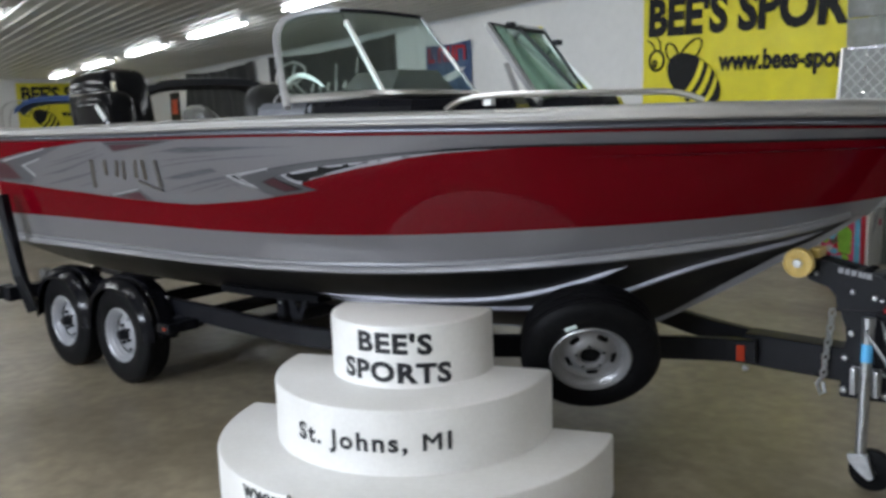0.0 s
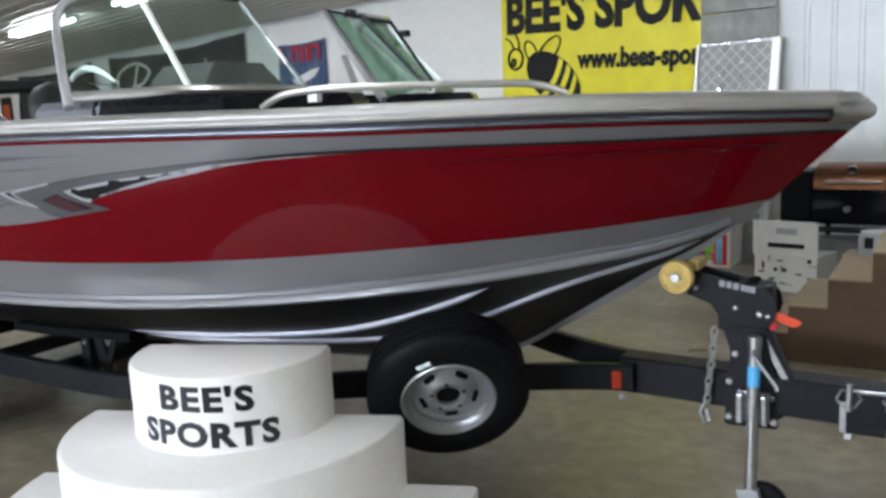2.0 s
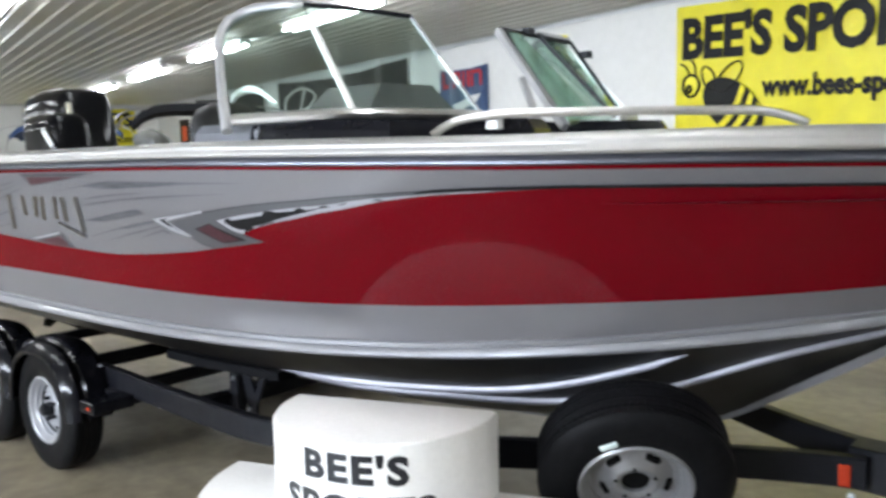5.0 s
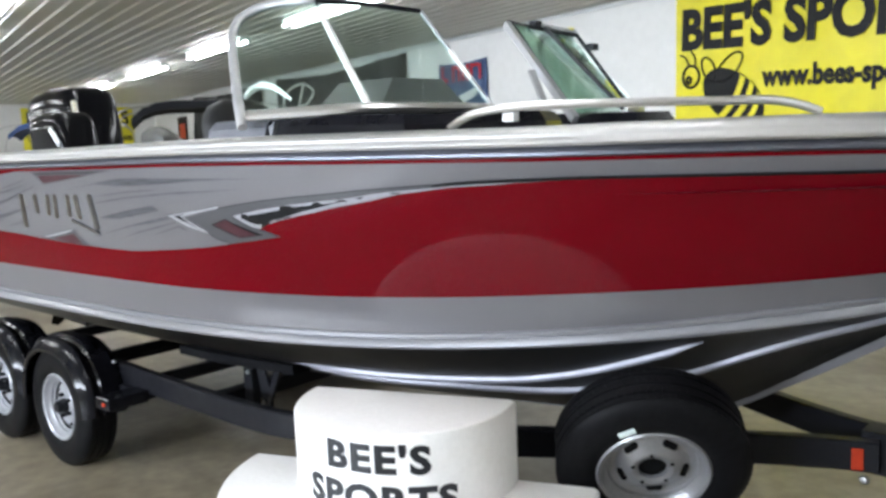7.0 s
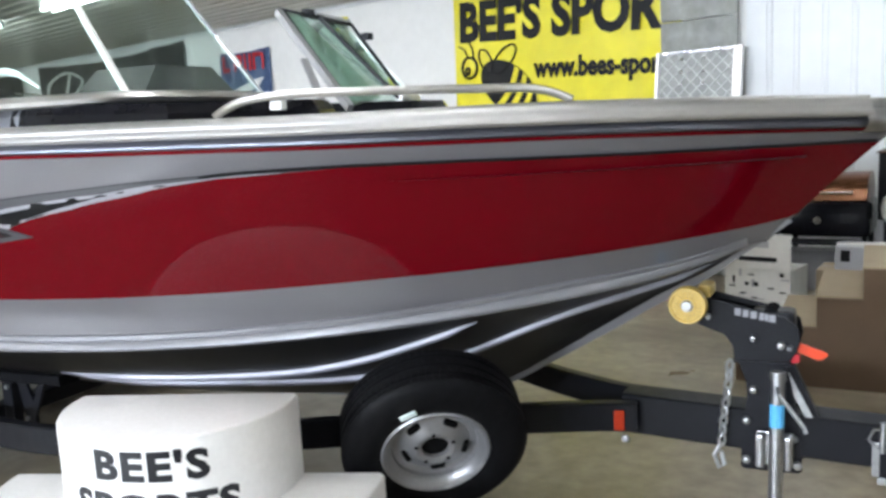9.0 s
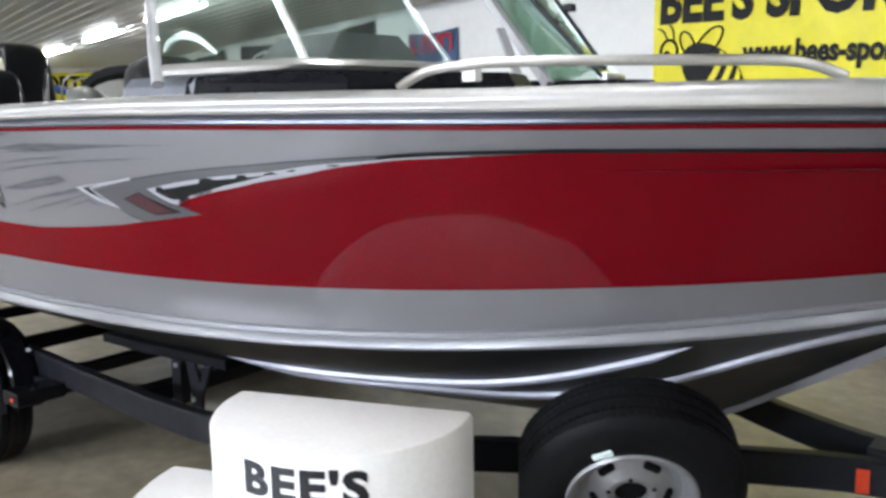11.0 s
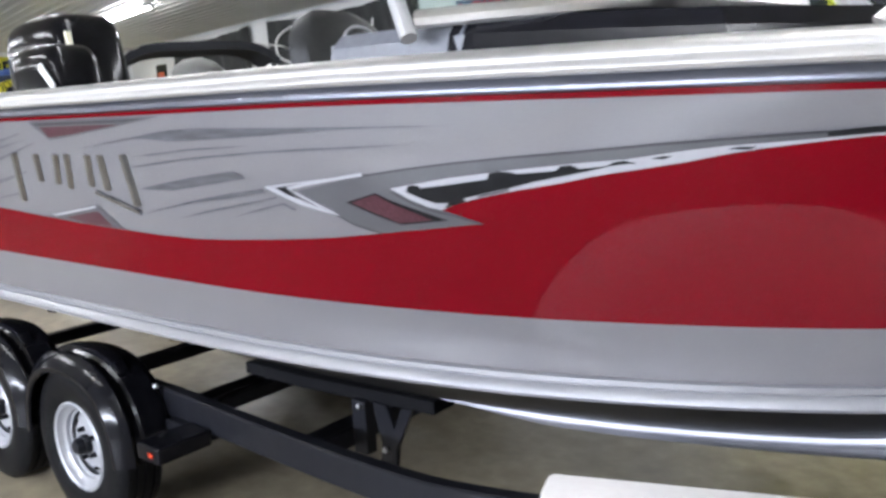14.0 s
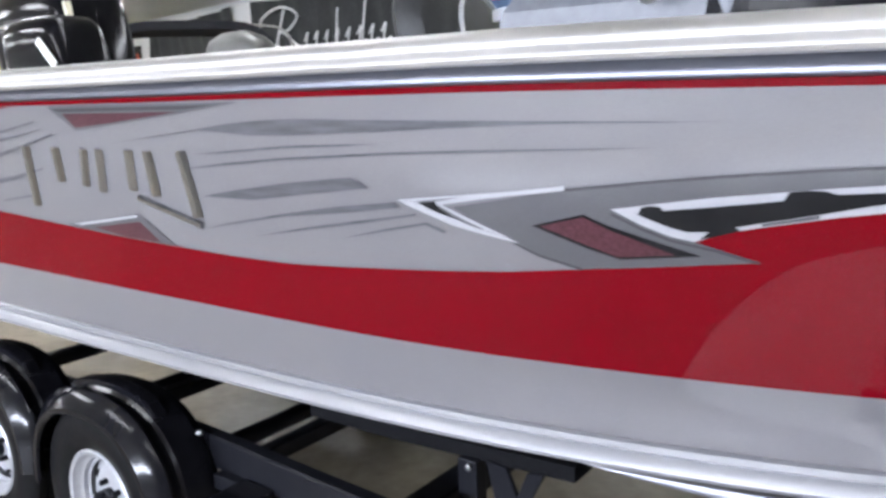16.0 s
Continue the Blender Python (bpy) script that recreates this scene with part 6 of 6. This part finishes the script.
for y0, y1, z0, z1 in ((0.30, 0.38, 0.40, 0.46), (0.50, 0.56, 0.30, 0.44), (0.48, 0.58, 0.22, 0.26)):
    part("print_bar", box(0.460, 0.463, y0, y1, z0, z1), M_PINK, kid, "pink printed bar")

wb = carton("white_carton", 0.52, 0.42, 0.30, pose(-1.17, 8.32, 0, 0, 0, -14), "white cardboard carton with black diagrams, half open")
part("raised_lid", box(-0.01, 0.53, -0.012, -0.004, 0.30, 0.59, 0.003), M_CARD, wb, "white cardboard lid standing up")
part("print_bar", box(0.12, 0.42, -0.017, -0.013, 0.37, 0.405), M_INK, wb, "black printed bar")
part("hand_hole", box(0.19, 0.36, -0.017, -0.013, 0.48, 0.53, 0.002), M_SEATL, wb, "grey hand hole")
random.seed(11)
for k in range(16):
    x, z = random.uniform(0.03, 0.45), random.uniform(0.03, 0.26)
    w, h = random.choice(((0.05, 0.012), (0.03, 0.03), (0.07, 0.010), (0.02, 0.06)))
    part("print_mark", box(x, x + w, -0.004, -0.001, z, z + h), random.choice((M_INK, M_SEATL, M_INK)), wb)

for k in range(5):
    solid("metal_rail", box(-0.02, 0.02, -0.015, 0.015, 0, 1.45, 0.004), M_ZINC, "grey aluminium rail leaning on the wall", "rail", group="rails leaning on the wall", m=HALL @ pose(1.34 + k * 0.075, -0.80, 0, -14, 2 * k - 3, 0))

# pellet grill
grill = thing("pellet_grill", "black pellet grill with copper lid and chrome handle", "grill", pose(-0.78, 8.75, 0, 0, 0, -6))
rows = []
for x in (0.0, 0.64):
    rows.append([Vector((x, 0.28 - 0.28 * math.cos(a), 0.80 + 0.22 * math.sin(a))) for a in (math.pi * k / 16 for k in range(17))])
part("lid", grid(rows, close_v=True, caps=True), M_COPPER, grill, "copper enamel barrel lid", True)
part("barrel", box(-0.02, 0.66, 0.0, 0.56, 0.50, 0.80, 0.05, 3), M_FENDER, grill, "black grill barrel", True)
part("hopper", box(-0.28, -0.03, 0.05, 0.50, 0.50, 0.93, 0.01), M_BUNK, grill, "black pellet hopper")
part("hopper_lid", box(-0.29, -0.02, 0.04, 0.51, 0.93, 0.955, 0.006), M_BLACK, grill)
part("handle", tube([(0.10, 0.0, 0.87), (0.10, -0.05, 0.87), (0.54, -0.05, 0.87), (0.54, 0.0, 0.87)], 0.012, 8), M_CHROME, grill, "chrome lid handle", True)
part("gauge", revolve([(0.0, -0.02), (0.035, -0.018), (0.04, 0.0)], 18, pose(0.30, 0.04, 0.965)), M_CHROME, grill, "round thermometer", True)
part("knob", revolve([(0.0, -0.03), (0.03, -0.03), (0.036, 0.0)], 18, pose(0.28, 0.0, 0.64)), M_CHROME, grill, "chrome knob", True)
part("chimney", cyl((0.73, 0.3, 0.62), (0.73, 0.3, 1.16), 0.045), M_BLACK, grill, "black chimney", True)
part("chimney_cap", revolve([(0.0, 0.03), (0.07, 0.0), (0.065, -0.01)], 16, pose(0.73, 0.3, 1.17, 90, 0, 0)), M_COPPER, grill, "", True)
part("shelf", box(0.0, 0.62, -0.24, -0.02, 0.47, 0.49, 0.004), M_BLACK, grill)
for x in (0.02, 0.62):
    for y in (0.06, 0.50):
        part("leg", box(x - 0.02, x + 0.02, y - 0.02, y + 0.02, 0.0, 0.52, 0.004), M_BLACK, grill)
solid("lower_carton", box(-0.95, -0.30, 9.0, 9.25, 0, 0.34, 0.006), M_SEATL, "grey carton on the floor behind the goods", "carton")
sb = carton("silver_carton", 0.50, 0.30, 0.165, pose(-0.34, 7.80, 0.40, 0, 0, -6), "small silver and white carton on a stack", M_SEATL)
part("print_mark", box(0.04, 0.10, -0.003, 0.0, 0.06, 0.14), M_INK, sb)
part("wrap", box(-0.004, 0.504, 0.10, 0.20, 0.004, 0.169), M_CARD, sb)
carton("brown_carton", 0.62, 0.36, 0.40, pose(-0.46, 7.76, 0, 0, 0, -6), "brown carton under a silver one", M_CARPET)
ring = [(math.cos(a), math.sin(a)) for a in (2 * math.pi * k / 16 for k in range(16))]
rows = [[Vector((0.14 * r * c * (1 + 0.12 * noise.noise((c, s_, z))), 0.14 * r * s_, z)) for c, s_ in ring] for z, r in ((0.0, 0.6), (0.05, 0.95), (0.13, 1.05), (0.21, 0.9), (0.26, 0.5), (0.28, 0.1))]
solid("white_bag", grid(rows, close_v=True, caps=True), M_CARD, "white plastic bag on the grill shelf", "bag", smooth=True, m=pose(0.10, 8.80, 0.60))
solid("bag_stand", box(-0.02, 0.30, 8.62, 9.0, 0, 0.60, 0.01), M_BLACK, "black crate beside the grill", "crate")
solid("display_flag", box(0.04, 0.75, 9.3, 9.32, 1.3, 2.9, 0.003), M_DKBLUE, "royal blue display banner on a stand", "banner")
solid("banner_stand", box(0.06, 0.74, 9.33, 9.36, 0.0, 2.9, 0.004), M_FIXTURE, "white stand behind a blue banner", "stand")

# carpeted boarding steps
stair = thing("boarding_steps", "brown and tan carpeted boarding steps", "steps", pose(-0.80, 6.25, 0))
prof = [(0.0, 0.0), (0.0, 0.17), (0.215, 0.17), (0.215, 0.34), (0.43, 0.34), (0.43, 0.51), (0.66, 0.51), (0.66, 0.68), (1.5, 0.68), (1.5, 0.0)]
part("side", extrude_poly(prof, 0.0, 0.03), M_CARPETD, stair, "dark brown carpeted side")
part("side", extrude_poly(prof, 0.87, 0.90), M_CARPETD, stair, "dark brown carpeted side")
part("treads", extrude_poly([(x - 0.006 if x < 1.4 else x, z + 0.006 if z > 0 else z) for x, z in prof], 0.03, 0.87, 0.004), M_CARPET, stair, "tan carpeted treads and risers")


# ---- pontoon boats beyond ----
def pontoon_boat(m, canvas, label):
    t = thing("pontoon_boat", label, "boat", m, group="pontoon boats beyond")
    for y in (-0.95, 0.95):
        part("pontoon", tube([(-3.0, y, 0.42), (2.4, y, 0.42), (2.8, y, 0.46), (3.1, y, 0.56)], 0.30, 18, radii=[0.30, 0.30, 0.24, 0.06]), M_ALU, t, "aluminium pontoon", True)
        part("stand", box(-1.6, -1.3, y - 0.2, y + 0.2, 0, 0.16, 0.01), M_BLACK, t)
        part("stand", box(1.3, 1.6, y - 0.2, y + 0.2, 0, 0.16, 0.01), M_BLACK, t)
    part("deck", box(-3.0, 2.9, -1.25, 1.25, 0.74, 0.80, 0.01), M_CARPET, t)
    for y in (-1.22, 1.22):
        part("fence_panel", box(-2.8, 2.6, y - 0.02, y + 0.02, 0.82, 1.42, 0.01), M_SEATL, t, "grey fence panel")
        part("fence_rail", tube([(-2.8, y, 1.45), (2.6, y, 1.45)], 0.02, 8), M_ALU, t, "", True)
    for x, y, ln in ((-2.0, -0.9, 1.1), (-2.0, 0.9, 1.1), (1.6, -0.9, 1.4), (1.6, 0.9, 1.4)):
        rows = []
        ringq = [(math.cos(a), math.sin(a)) for a in (2 * math.pi * k / 16 for k in range(16))]
        for z, k in ((0.85, 0.9), (1.0, 1.0), (1.40, 1.0), (1.62, 0.9), (1.68, 0.6)):
            rows.append([Vector((x + math.copysign(abs(c) ** 0.5, c) * ln / 2 * k, y + math.copysign(abs(s_) ** 0.5, s_) * 0.16 * k, z)) for c, s_ in ringq])
        part("lounge_back", grid(rows, close_v=True, caps=True), M_SEATL if x > 0 else M_SEAT, t, "rounded vinyl lounge back", True)
    rows = []
    for z, k in ((0.85, 1.0), (1.5, 0.95), (1.72, 0.8), (1.75, 0.5)):
        rows.append([Vector((-0.2 + a * 0.35 * k, -0.5 + b_ * 0.35 * k, z)) for a, b_ in ((-1, -1), (1, -1), (1.1, 0), (1, 1), (-1, 1))])
    part("helm", grid(rows, close_v=True, caps=True), M_CONSOLE, t, "grey helm stand")
    rows = []
    for k in range(13):
        a = -1 + k / 6
        rows.append([Vector((-1.1 + 1.6 * f - 0.1, 1.0 * a, 2.36 - 0.24 * abs(a) ** 5 - 0.03 * (2 * f - 1) ** 2 + d)) for f, d in ((0, -0.10), (0, 0), (0.33, 0.015), (0.66, 0.015), (1, 0), (1, -0.10), (0.66, -0.06), (0.33, -0.06))])
    part("bimini_top", grid(rows, close_v=True, caps=True), canvas, t, "canvas bimini top", True)
    for x in (-1.15, 0.35):
        part("bow_frame", tube(smooth_line([(x * 0.2 - 0.3, -1.22, 1.40), (x, -1.20, 2.13), (x, -0.6, 2.28), (x, 0.6, 2.28), (x, 1.20, 2.13), (x * 0.2 - 0.3, 1.22, 1.40)], 5), 0.013, 8), M_ALU, t, "bimini frame", True)
    return t


p1 = pontoon_boat(pose(-11.68, 8.79, 0, 0, 0, 150), M_CANVAS, "grey pontoon boat with black bimini top, on stands")
p2 = pontoon_boat(pose(-14.3, 4.3, 0, 0, 0, 160), M_BLUECANVAS, "grey pontoon boat with dark blue bimini top, on stands")
p3 = pontoon_boat(pose(-17.5, 9.5, 0, 0, 0, 150), M_BLUECANVAS, "grey pontoon boat with dark blue bimini top, far back")
poster = solid("orange_poster", box(-0.42, 0.42, -0.03, -0.005, 0, 0.95, 0.004), M_INK, "black poster with an orange square", "poster", m=HALL @ pose(-20.5, 0, 1.75))
part("orange_square", box(-0.26, 0.26, -0.034, -0.030, 0.30, 0.75), M_ORANGE, poster, "orange printed square")
